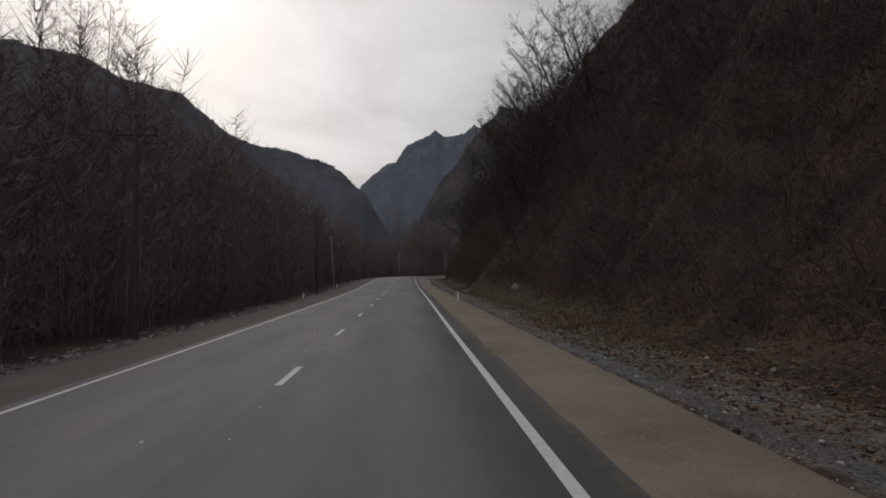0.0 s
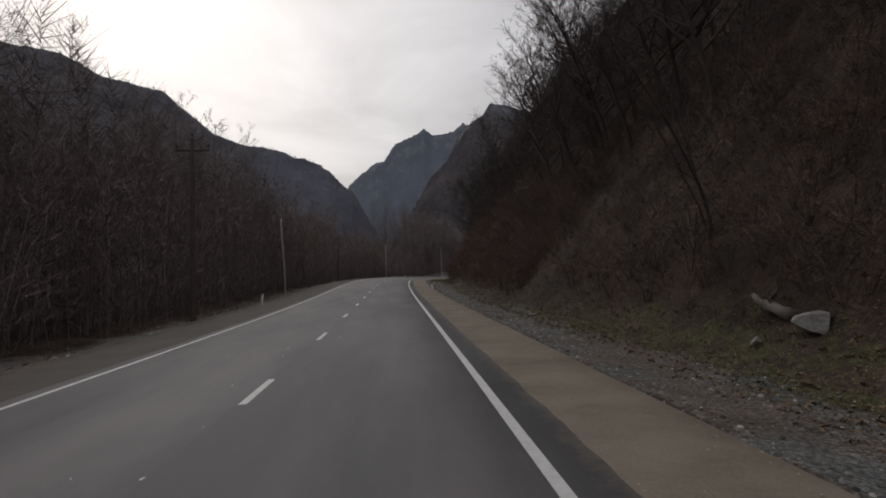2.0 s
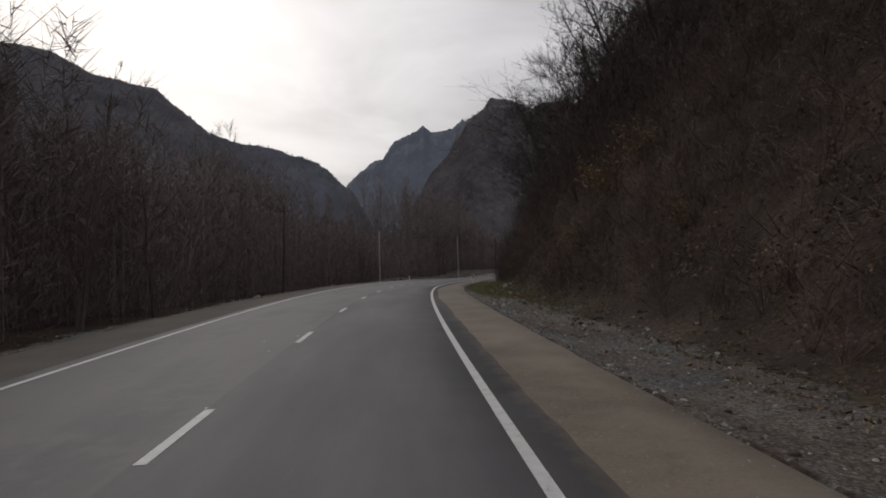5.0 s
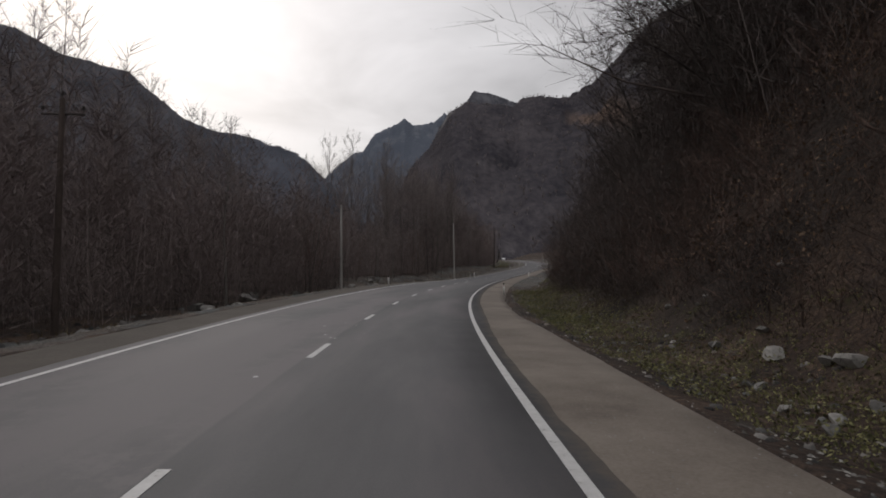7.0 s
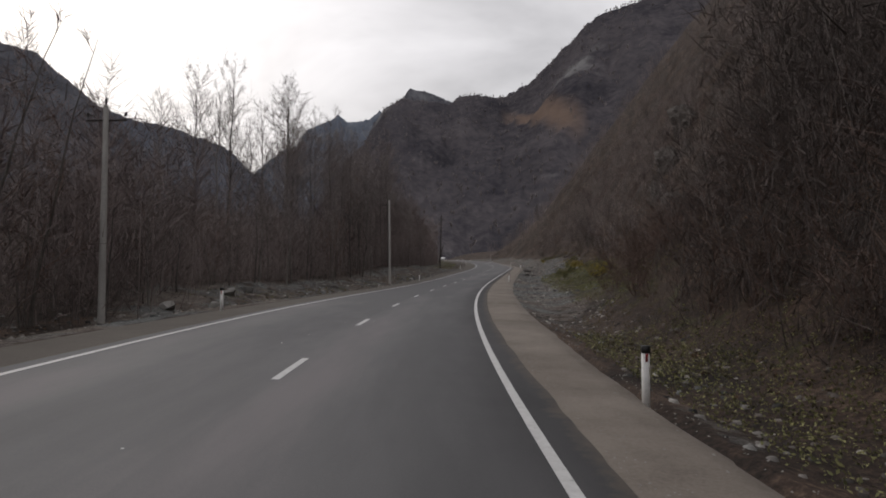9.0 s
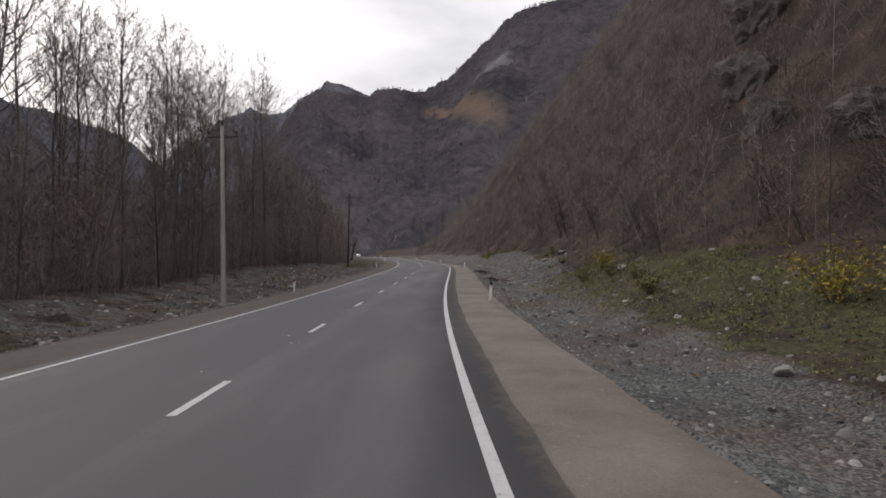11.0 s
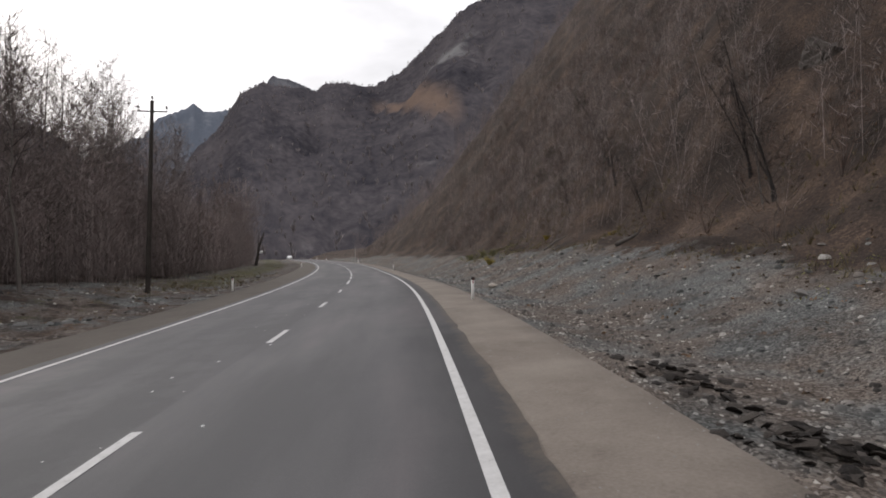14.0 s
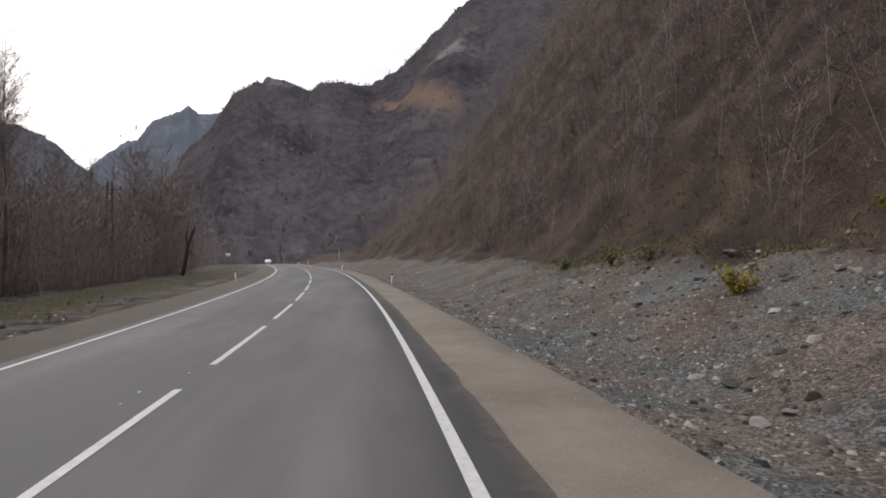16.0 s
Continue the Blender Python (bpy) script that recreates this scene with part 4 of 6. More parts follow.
def bare_tree(seed, height, crown_from=0.35, limbs=22, reach=0.17, rise=(0.5, 1.1), girth=0.0068, stems=1, lean=0.0, catkins=200, subs=6, twigs=7, thick=1.0):
    """A leafless broadleaf: trunk mesh and crown mesh (limbs, branches, twigs, a few clinging leaves)."""
    rnd = np.random.default_rng(seed)
    trunk, crown = Build(), Build()
    tips = []
    for st in range(stems):
        h = height * (1 if st == 0 else rnd.uniform(0.65, 0.95))
        lx, ly = (lean * h + rnd.normal(0, 0.03 + 0.10 * (stems > 1)) * h, rnd.normal(0, 0.03 + 0.10 * (stems > 1)) * h)
        z = np.linspace(0, 1, 9)
        wob = np.cumsum(rnd.normal(0, 0.006 * h, (9, 2)), 0)
        axis = np.stack([lx * z ** 1.4 + wob[:, 0] + rnd.normal(0, 0.12) * (st > 0), ly * z ** 1.4 + wob[:, 1] + rnd.normal(0, 0.12) * (st > 0), h * z - 0.25 * (z == 0)], 1)
        r0 = girth * h * (1 if st == 0 else 0.75)
        radii = r0 * (1 - 0.88 * z) + 0.10 * r0 * (z == 0) * 4
        trunk.tube(axis, radii, 7 if st == 0 else 5)
        turn = rnd.uniform(0, 6.28)
        for k in range(max(5, limbs // stems)):
            f = crown_from + (0.985 - crown_from) * ((k + rnd.uniform(0, 1)) / max(5, limbs // stems))
            base = np.array([np.interp(f, z, axis[:, j]) for j in range(3)])
            turn += 2.4 + rnd.normal(0, 0.3)
            up = rnd.uniform(*rise)
            L = h * reach * rnd.uniform(0.6, 1.25) * (1.15 - 0.75 * max(0, f - 0.45) / 0.55)
            pts = grow(crown, None, base, (math.cos(turn), math.sin(turn), up), L, max(0.012, np.interp(f, z, radii) * 0.45) * thick, rnd, 4, 0.13)
            for q in range(subs):
                g = rnd.uniform(0.2, 1.0)
                b2 = np.array([np.interp(g, np.linspace(0, 1, 5), pts[:, j]) for j in range(3)])
                w2 = unit(unit(pts[-1] - pts[0]) + rnd.normal(0, 0.5, 3) + (0, 0, 0.15))
                m2 = b2 + w2 * L * rnd.uniform(0.16, 0.26)
                e2 = m2 + unit(w2 + rnd.normal(0, 0.3, 3) + (0, 0, 0.2)) * L * rnd.uniform(0.14, 0.26)
                crown.spike(b2, m2 + (m2 - b2) * 0.25, 0.012 * thick)
                crown.spike(m2, e2, 0.008 * thick)
                for _ in range(twigs):
                    f3 = rnd.uniform(0.1, 1)
                    b3 = b2 + (m2 - b2) * f3 if rnd.uniform() < 0.5 else m2 + (e2 - m2) * f3
                    e3 = b3 + (w2 + rnd.normal(0, 0.6, 3)) * L * rnd.uniform(0.08, 0.20)
                    side = np.cross(e3 - b3, rnd.normal(0, 1, 3))
                    side = unit(side) * 0.009 * thick
                    crown.add([b3 - side, b3 + side, e3], [(0, 1, 2)])
                    tips.append(e3)
    tips = np.array(tips)
    if catkins and len(tips):
        for e in tips[rnd.integers(0, len(tips), catkins)]:
            r = rnd.uniform(0.018, 0.04)
            u = unit(rnd.normal(0, 1, 3)) * r
            crown.add([e - u, e + np.cross(u, (0, 0, 1.2)), e + u, e - (0, 0, 2.2 * r)], [(0, 1, 2), (0, 2, 3)])
    return trunk, crown


def tree_thing(name, builds, bark, twig, label, group):
    base = new(name)
    tagged(base, label, "tree", group)
    part("trunk", builds[0], bark, base, smooth=True)
    part("crown", builds[1], twig, base)
    return base


LEFT_LABEL = "tall slender leafless alder in the roadside wood"
PALE_LABEL = "tall pale-barked leafless birch in the roadside wood"
AIRY_LABEL = "tall airy leafless tree rising above the roadside wood"
SLENDER_LABEL = "slender pale-stemmed bare tree above the scree"
YOUNG_LABEL = "young bushy leafless tree at the edge of the wood"
SLOPE_LABEL = "leafless multi-stemmed tree leaning out from the steep slope"
WIDE_LABEL = "broad leafless beech spreading over the slope"
kinds = {
    "alder": [tree_thing("alder_tree", bare_tree(100 + i, h, cf, 25, 0.18, (0.6, 1.3), thick=1.35, catkins=240, subs=5), BARK, TWIG, LEFT_LABEL, "trees of the roadside wood") for i, (h, cf) in enumerate([(17, 0.34), (16, 0.40), (18, 0.30)])],
    "birch": [tree_thing("birch_tree", bare_tree(120 + i, h, cf, 27, 0.17, (0.8, 1.6), 0.0075, thick=1.35, catkins=300), PALE_BARK, ASH_TWIG, PALE_LABEL, "trees of the roadside wood") for i, (h, cf) in enumerate([(18, 0.35), (16, 0.42)])],
    "airy": [tree_thing("airy_tree", bare_tree(130 + i, h, cf, 30, 0.20, (0.8, 1.7), 0.0062, thick=1.35, catkins=260, subs=6, twigs=8), PALE_BARK, ASH_TWIG, AIRY_LABEL, "trees of the roadside wood") for i, (h, cf) in enumerate([(20, 0.42), (19, 0.50), (21, 0.38)])],
    "slender": [tree_thing("slender_tree", bare_tree(150 + i, h, 0.30, 16, 0.17, (0.6, 1.5), 0.0042, 1, 0.05, 60, 5, 6, 1.0), PALE_BARK, PALE_TWIG, SLENDER_LABEL, "slender trees above the scree") for i, h in enumerate([9, 8])],
    "young": [tree_thing("young_tree", bare_tree(140 + i, h, 0.12, 26, 0.19, (0.8, 1.6), 0.007, 3, 0.0, 80, 5, 7), BARK, RED_TWIG, YOUNG_LABEL, "trees of the roadside wood") for i, h in enumerate([9, 8])],
    "slope": [tree_thing("slope_tree", bare_tree(160 + i, h, 0.2, 24, 0.20, (0.5, 1.2), 0.010, 3, -0.38, 100, 6, 7, 1.4), DARK_BARK, DARK_TWIG, SLOPE_LABEL, "trees on the steep slope") for i, h in enumerate([9, 10, 8])],
    "wide": [tree_thing("beech_tree", bare_tree(180 + i, h, 0.22, 30, 0.36, (0.15, 0.9), 0.013, 1, -0.38, 320, 7, 6, 1.7), DARK_BARK, DARK_TWIG, WIDE_LABEL, "trees on the steep slope") for i, h in enumerate([14, 12.5])],
}
kinds["spreading"] = [tree_thing("spreading_beech", bare_tree(195, 9.5, 0.10, 34, 0.70, (0.0, 0.45), 0.016, 1, -0.45, 900, 12, 11, 1.5), DARK_BARK, DARK_TWIG, "wide beech reaching out over the road with long fine branches", "trees on the steep slope")]
used = set()


def plant(kind, s, n, size=1.0, turn=None, sink=0.25, tilt=(0.0, 0.0)):
    proto = kinds[kind][int(rng.integers(0, len(kinds[kind])))]
    at = place(s, n, -sink)
    turn = rng.uniform(0, 360) if turn is None else turn
    m = pose(*at, tilt[0], tilt[1], turn) @ Matrix.Scale(size, 4)
    if proto.name in used:
        return copy_thing(proto, m)
    used.add(proto.name)
    proto.matrix_basis = m
    return proto


def road_turn(s):
    return math.degrees(float(np.interp(s, SS, TH)))


# the wood on the flood plain: front rows singly
for k in range(126):
    s = rng.uniform(8, 178) if k < 40 else rng.uniform(178, 266) if k < 90 else rng.uniform(266, 400)
    n = -(10.4 + 13 * rng.beta(0.9, 1.6))
    if s < 178:
        kind = rng.choice(["alder", "birch", "young"], p=[0.42, 0.08, 0.50])
        size = {"alder": rng.uniform(0.55, 0.80), "birch": rng.uniform(0.6, 0.8), "young": rng.uniform(0.9, 1.3)}[kind]
    elif s < 266:
        n -= 3.4 * float(ease(s, 176, 190)) * (1 - float(ease(s, 246, 266)))
        kind = rng.choice(["alder", "birch", "young"], p=[0.34, 0.50, 0.16])
        grown = 0.62 + 0.38 * float(ease(s, 192, 212))
        size = {"alder": rng.uniform(0.75, 1.08) * grown, "birch": rng.uniform(0.75, 1.05) * grown, "young": rng.uniform(0.9, 1.3)}[kind]
    else:
        n -= 5.0
        kind = rng.choice(["alder", "birch", "young"], p=[0.30, 0.08, 0.62])
        size = {"alder": rng.uniform(0.5, 0.75), "birch": rng.uniform(0.6, 0.85), "young": rng.uniform(0.8, 1.2)}[kind]
    plant(str(kind), s, n, float(size))
# tall ones that rise above the wood
for s, n, size in [(40, -22, 1.0), (39, -19, 1.0), (38.5, -16.8, 1.0), (49, -19, 0.98), (66, -22, 1.0), (69, -21, 0.95), (74.5, -18.6, 0.9), (71, -24, 0.92), (92, -18, 0.98), (91, -21.4, 1.0), (95, -20.5, 0.95), (98, -17.4, 0.98), (104, -15.5, 0.98),
                   (159, -28, 1.0), (159, -25, 1.0), (155, -27, 0.9), (163, -23, 0.85), (170, -26, 1.0), (176, -25, 0.92), (179, -29, 0.9), (240, -27, 1.02), (249, -26, 1.0), (259, -26, 1.0), (236, -23, 1.02), (245, -23, 1.0), (253, -24, 1.0), (262, -24, 1.0), (258, -19, 1.05), (261, -18.4, 1.0), (264.5, -20, 1.05), (255.5, -20, 1.0), (320, -21, 0.92), (324, -23.5, 0.95), (331, -26, 0.95), (317.5, -20, 0.85), (302, -21, 0.7), (306, -23, 0.72), (288, -26, 1.0), (291, -24.5, 0.95), (294, -25, 1.02), (297, -22, 0.98), (292, -28, 1.0), (300, -24, 1.0), (304, -26, 1.0), (309, -25, 1.02), (313, -27, 0.98), (317, -26, 1.0), (198, -33, 0.95), (212, -31, 0.95), (219, -27, 0.95)]:
    plant("airy", s, n, size)
for k in range(36):
    s = 211 + 51 * (k + rng.uniform(0, 1)) / 32 if k < 32 else rng.uniform(262, 335)
    n = -rng.uniform(16.5, 31) if s < 262 else -rng.uniform(19.5, 31)
    plant("airy", s, n, float(rng.uniform(0.90, 1.12)))

# trees on the steep slope, leaning over the road
for k in range(44):
    s = rng.uniform(14, 172) if k < 40 else rng.uniform(172, 400)
    bay_here = float(ease(s, 165, 195))
    n = (11.5 + 26 * rng.beta(0.9, 1.6)) * (1 - bay_here) + (18 + 30 * rng.beta(0.9, 1.6)) * bay_here
    kind = "wide" if rng.uniform() < 0.22 else "slope"
    if s < 45:
        n = max(n, 19.0)
    plant(kind, s, n, float(rng.uniform(0.6, 1.0)), road_turn(s) + rng.uniform(-45, 45), 0.4)
# those that stand out against the sky
for s, n, size, kind in [(58, 15.6, 1.0, "wide"), (66, 15.2, 0.95, "wide"), (74, 14.8, 0.95, "wide"), (82, 15.2, 1.0, "wide"), (50, 16.4, 1.1, "wide"), (52, 18.5, 1.0, "wide"), (60, 21, 1.1, "slope"), (66, 25, 1.0, "wide"), (48, 26, 1.1, "slope"), (74, 16, 0.9, "slope"), (38, 24, 1.1, "slope"), (44, 30, 1.1, "wide"), (84, 22, 1.0, "wide"), (64, 16.2, 0.95, "wide"), (72, 16.0, 0.92, "wide"), (78, 17.2, 0.9, "wide"),
                         (96, 19.5, 1.0, "wide"), (104, 22, 1.0, "slope"), (112, 20, 1.0, "wide"), (156, 16.4, 1.0, "wide"), (152, 19, 1.1, "wide"), (128, 16.5, 1.1, "wide"), (134, 19, 1.15, "wide"), (80, 18, 1.1, "wide"), (70, 15.5, 1.0, "wide"), (90, 18, 1.1, "wide"), (118, 17, 1.1, "wide"), (100, 21, 1.1, "wide"), (108, 20, 1.1, "wide"), (94, 22, 1.2, "wide"), (114, 20, 1.1, "slope"), (86, 19, 1.1, "slope"), (62, 18, 1.1, "wide"), (56, 20, 1.2, "wide"), (152, 13.5, 1.0, "wide"), (156, 12.8, 0.9, "slope"), (141, 20, 1.0, "slope"), (122, 27, 1.1, "wide"), (150, 24, 1.0, "wide")]:
    plant(kind, s, n, size, road_turn(s) + rng.uniform(-30, 30), 0.4)
# wide ones that reach out over the carriageway
for s, n, size, swing in [(146, 15.0, 1.0, 10), (152, 17.6, 0.95, -30), (139, 17.0, 0.9, 40)]:
    plant("spreading", s, n, size, road_turn(s) + swing, 0.4)
# a few that show by themselves
plant("slope", 197.0, 14.4, 0.46, road_turn(197) + 150)
for s, n, size in [(203, 15.0, 0.5), (208, 15.6, 0.35), (212, 16.5, 0.55), (219, 14.5, 0.45), (226, 15.8, 0.55), (236, 15.2, 0.5), (243, 16.5, 0.6), (251, 15.6, 0.5), (270, 16.5, 0.6), (276, 17.5, 0.7), (283, 16.8, 0.55)]:
    plant("slope", s, n, size, road_turn(s) + rng.uniform(-60, 60))
for s, n, size in [(235.8, 14.3, 1.0), (237.8, 13.5, 0.7), (205.1, 14.8, 0.8), (259.7, 16.5, 0.9), (222, 17, 1.0), (277, 17, 1.0)]:
    plant("slender", s, n, size, tilt=(rng.uniform(-5, 5), rng.uniform(-7, 3)))
plant("young", 176.3, 9.9, 0.35)
for s, n, size in [(346, -17, 1.75), (350, -16, 1.9), (355, -18, 1.7), (343, -19, 1.5), (303, -20, 1.25), (307, -22, 1.3), (299, -22, 1.3), (312, -19, 1.1)]:
    plant("young", s, n, size)
plant("slope", 262, 17.5, 0.9, road_turn(262) + 20)
plant("slope", 259, 16.5, 0.8, road_turn(262) - 30)
for proto_list in kinds.values():
    for proto in proto_list:
        if proto.name not in used:
            proto.matrix_basis = pose(*place(90, -30, -0.25))


# ---- undergrowth and the depth of the wood ----
def blade(b, a, e, w, rnd):
    """A twig too fine to show its roundness."""
    side = unit(np.cross(np.asarray(e) - a, rnd.normal(0, 1, 3))) * w
    b.add([a - side, a + side, e], [(0, 1, 2)])


def sapling(seed, twigs=24, r=0.005, low=0.2, fine=0.0022):
    """A thin bare stem with many short upright twigs, one metre high."""
    rnd, b = np.random.default_rng(seed), Build()
    bendx, bendy = rnd.normal(0, 0.07, 2)
    b.spike((0, 0, -0.03), (bendx * 0.3, bendy * 0.3, 0.55), r)
    b.spike((bendx * 0.24, bendy * 0.24, 0.48), (bendx, bendy, 1.0), r * 0.7)
    for _ in range(twigs):
        f = rnd.uniform(low, 0.97)
        a = rnd.uniform(0, 6.28)
        p = np.array([bendx * f * f, bendy * f * f, f])
        L = rnd.uniform(0.08, 0.26) * (1.25 - 0.7 * f)
        blade(b, p, p + np.array([math.cos(a) * 0.8, math.sin(a) * 0.8, rnd.uniform(0.0, 1.2)]) * L, fine, rnd)
    return np.concatenate(b.v), np.concatenate(b.f)


def bush(seed, stems=11, spread_by=0.8, r=0.0056):
    """A bare shrub about one metre across: many thin stems from one foot, each with side twigs."""
    rnd, b = np.random.default_rng(seed), Build()
    for _ in range(stems):
        a, out = rnd.uniform(0, 6.28), rnd.uniform(0.15, spread_by)
        tip = np.array([math.cos(a) * out, math.sin(a) * out, rnd.uniform(0.35, 1.0)])
        mid = tip * np.array([0.4, 0.4, 0.6])
        blade(b, np.array((0, 0, -0.05)), mid + (tip - mid) * 0.2, r, rnd)
        blade(b, mid, tip, r * 0.7, rnd)
        for _ in range(5):
            q = mid * rnd.uniform(0.5, 1.0) + (tip - mid) * rnd.uniform(0, 0.9)
            blade(b, q, q + (tip - mid) * 0.3 + rnd.normal(0, 0.15, 3), r * 0.60, rnd)
    return np.concatenate(b.v), np.concatenate(b.f)


def field(count, s_range, n_range, templates, size_range, lean_amount=0.08, keep=None, lift=-0.05, squash=None, size_of=None):
    """Copies of templates strewn over a stretch of ground, joined into one pair of arrays."""
    s, n = rng.uniform(*s_range, count), rng.uniform(*n_range, count)
    if keep is not None:
        ok = rng.uniform(0, 1, count) < keep(s, n)
        s, n = s[ok], n[ok]
    x, y = plan(s, n)
    pos = np.stack([x, y, ground_z(s, n) + lift], 1)
    size = rng.uniform(*size_range, len(s)) if size_of is None else size_of(s, n) * rng.uniform(*size_range, len(s))
    which, out = rng.integers(0, len(templates), len(s)), []
    for i, (v, f) in enumerate(templates):
        k = which == i
        if k.any():
            out.append(scatter(v, f, pos[k], size[k], rng.uniform(0, 6.28, k.sum()), rng.normal(0, lean_amount, (k.sum(), 2)), None if squash is None else rng.uniform(*squash, k.sum())))
    return joined(out)


def stuff(name, pieces, material, label, category):
    v, f = joined(pieces)
    return tagged(new(name, mesh_np(name, v, f, material)), label, category, kind="stuff")


SAPLINGS = [sapling(200 + i, 27, 0.0034, 0.10, 0.0026) for i in range(6)]
STEMS = [sapling(220 + i, 46, 0.0030, 0.15, 0.0021) for i in range(8)]
BUSHES = [bush(240 + i) for i in range(8)]


def crowd(seed, twigs=98, wide=0.0026, round_by=0.17):
    """The closed, twiggy body of one tree in a dense wood, one metre high."""
    rnd, b = np.random.default_rng(seed), Build()
    b.spike((0, 0, -0.02), (rnd.normal(0, 0.05), rnd.normal(0, 0.05), 0.95), 0.0030)
    for _ in range(twigs):
        a, z = rnd.uniform(0, 6.28), rnd.uniform(0.02, 1.0) ** 0.9
        out = round_by * math.sqrt(rnd.uniform(0, 1)) * (1.05 - 0.55 * z)
        p = np.array([math.cos(a) * out, math.sin(a) * out, z * 0.92])
        way = unit((math.cos(a) * 0.45 + rnd.normal(0, 0.4), math.sin(a) * 0.45 + rnd.normal(0, 0.4), rnd.uniform(0.15, 1.2)))
        blade(b, p, p + way * rnd.uniform(0.07, 0.15), wide * rnd.uniform(0.6, 1.2), rnd)
    return np.concatenate(b.v), np.concatenate(b.f)


CROWDS = [crowd(280 + i) for i in range(8)]
SHRUBS = [crowd(310 + i, 90, 0.0056, 0.42) for i in range(8)]
FINE_CROWDS = [crowd(290 + i, 88, 0.0026, 0.22) for i in range(8)]
TALL = [sapling(260 + i, 120, 0.0026, 0.30, 0.0015) for i in range(8)]


def wood_height(s, n):
    h = 11.6 - 2.3 * ease(s, 172, 192) + 3.4 * ease(s, 268, 286) - 1.4 * ease(s, 310, 335)
    return h * (1 + 0.20 * bumps(s, n, 25, 2, 51) + 0.22 * ease(s, 265, 285) * bumps(s, n, 11, 2, 52))


def wood_edge(s, n):
    return ease(-n, 11.0 + 2.6 * ease(s, 176, 190) * (1 - ease(s, 250, 268)) + 2.8 * ease(s, 262, 275), 13.5 + 3.2 * ease(s, 176, 190) + 4 * ease(s, 262, 275))


stuff("wood_interior", [field(2350, (-5, 192), (-44, -11), CROWDS, (0.55, 0.90), 0.06, keep=wood_edge, size_of=wood_height), field(900, (0, 185), (-17, -10.5), FINE_CROWDS, (0.40, 0.85), 0.08, keep=lambda s, n: wood_edge(s, n - 1.5), size_of=wood_height)],
      TWIG_MASS, "crowded bare twigs and stems in the depth of the wood", "woodland")
stuff("pale_wood_interior", [field(60, (342, 360), (-21, -14), CROWDS, (9.0, 16.0), 0.1), field(800, (262, 345), (-36, -15), CROWDS, (0.45, 1.0), 0.06, size_of=wood_height), field(1700, (186, 300), (-46, -12), CROWDS, (0.5, 0.92), 0.06, keep=wood_edge, size_of=wood_height), field(500, (186, 300), (-24, -13), FINE_CROWDS, (0.35, 0.75), 0.08, keep=wood_edge, size_of=wood_height),
                             field(500, (268, 360), (-24, -13.5), FINE_CROWDS, (0.3, 0.7), 0.08, size_of=wood_height), field(850, (300, 440), (-60, -14.5), CROWDS, (0.5, 0.9), 0.06, size_of=wood_height)],
      PALE_MASS, "crowded grey-brown twigs in the depth of the wood", "woodland")
stuff("wood_crowns", [field(250, (15, 75), (-27, -14), TALL, (13.0, 18.0), 0.06), field(200, (75, 120), (-28, -14), TALL, (13.0, 16.5), 0.06), field(140, (120, 170), (-30, -15), TALL, (12.0, 14.5), 0.06), field(600, (3, 192), (-42, -13), TALL, (9.5, 13.2), 0.06)],
      TWIG_MASS, "slim leafless trees standing close together in the wood", "woodland")
stuff("pale_wood_crowns", [field(430, (182, 275), (-44, -16), TALL, (8.0, 11.5), 0.05, keep=lambda s, n: wood_edge(s, n) * (0.5 + 0.5 * ease(s, 195, 212))), field(150, (272, 302), (-30, -16), TALL, (10.0, 15.0), 0.06), field(380, (275, 420), (-56, -17), TALL, (8.5, 13.0), 0.06), field(1300, (268, 400), (-34, -14.5), SAPLINGS, (2.0, 6.5), 0.14)],
      PALE_TWIG, "slim pale leafless trees standing close together", "woodland")
stuff("thicket", [field(1500, (0, 300), (-20, -10), SAPLINGS, (2.0, 6.5), 0.14, keep=lambda s, n: wood_edge(s, n - 1.5))] ,
      TWIG, "dense brown bare saplings under the trees", "undergrowth")

OUTCROPS = [(210.5, 19.6, 4.5), (218.5, 19.6, 4.5), (227.5, 22.0, 7.5), (231.0, 24.5, 7.5), (262.5, 20.9, 3.0), (133, 15.5, 3.0), (147, 16.0, 3.0)]


def off_rock(s, n):
    """Little grows on and just below the bare outcrops."""
    free = np.ones_like(s)
    for rs, rn, size in OUTCROPS:
        free = free * (1 - 0.6 * np.exp(-((s - rs + 0.5 * size) / (0.75 * size)) ** 2 - ((n - rn + 0.45 * size) / (0.6 * size)) ** 2))
    return free


def bay_edge(s, n):
    return ease(n, 11.0 + 0.6 * ease(s, 212, 232) + 1.5 * ease(s, 198, 222), 17.0 + 1.0 * ease(s, 212, 232) + 1.2 * ease(s, 198, 222)) * off_rock(s, n)


def tufted(s, n):
    """Shrubs stand in clumps with littered ground between them."""
    return 0.45 + 0.55 * ease(bumps(s, n, 7, 3, 75), -0.3, 0.2)


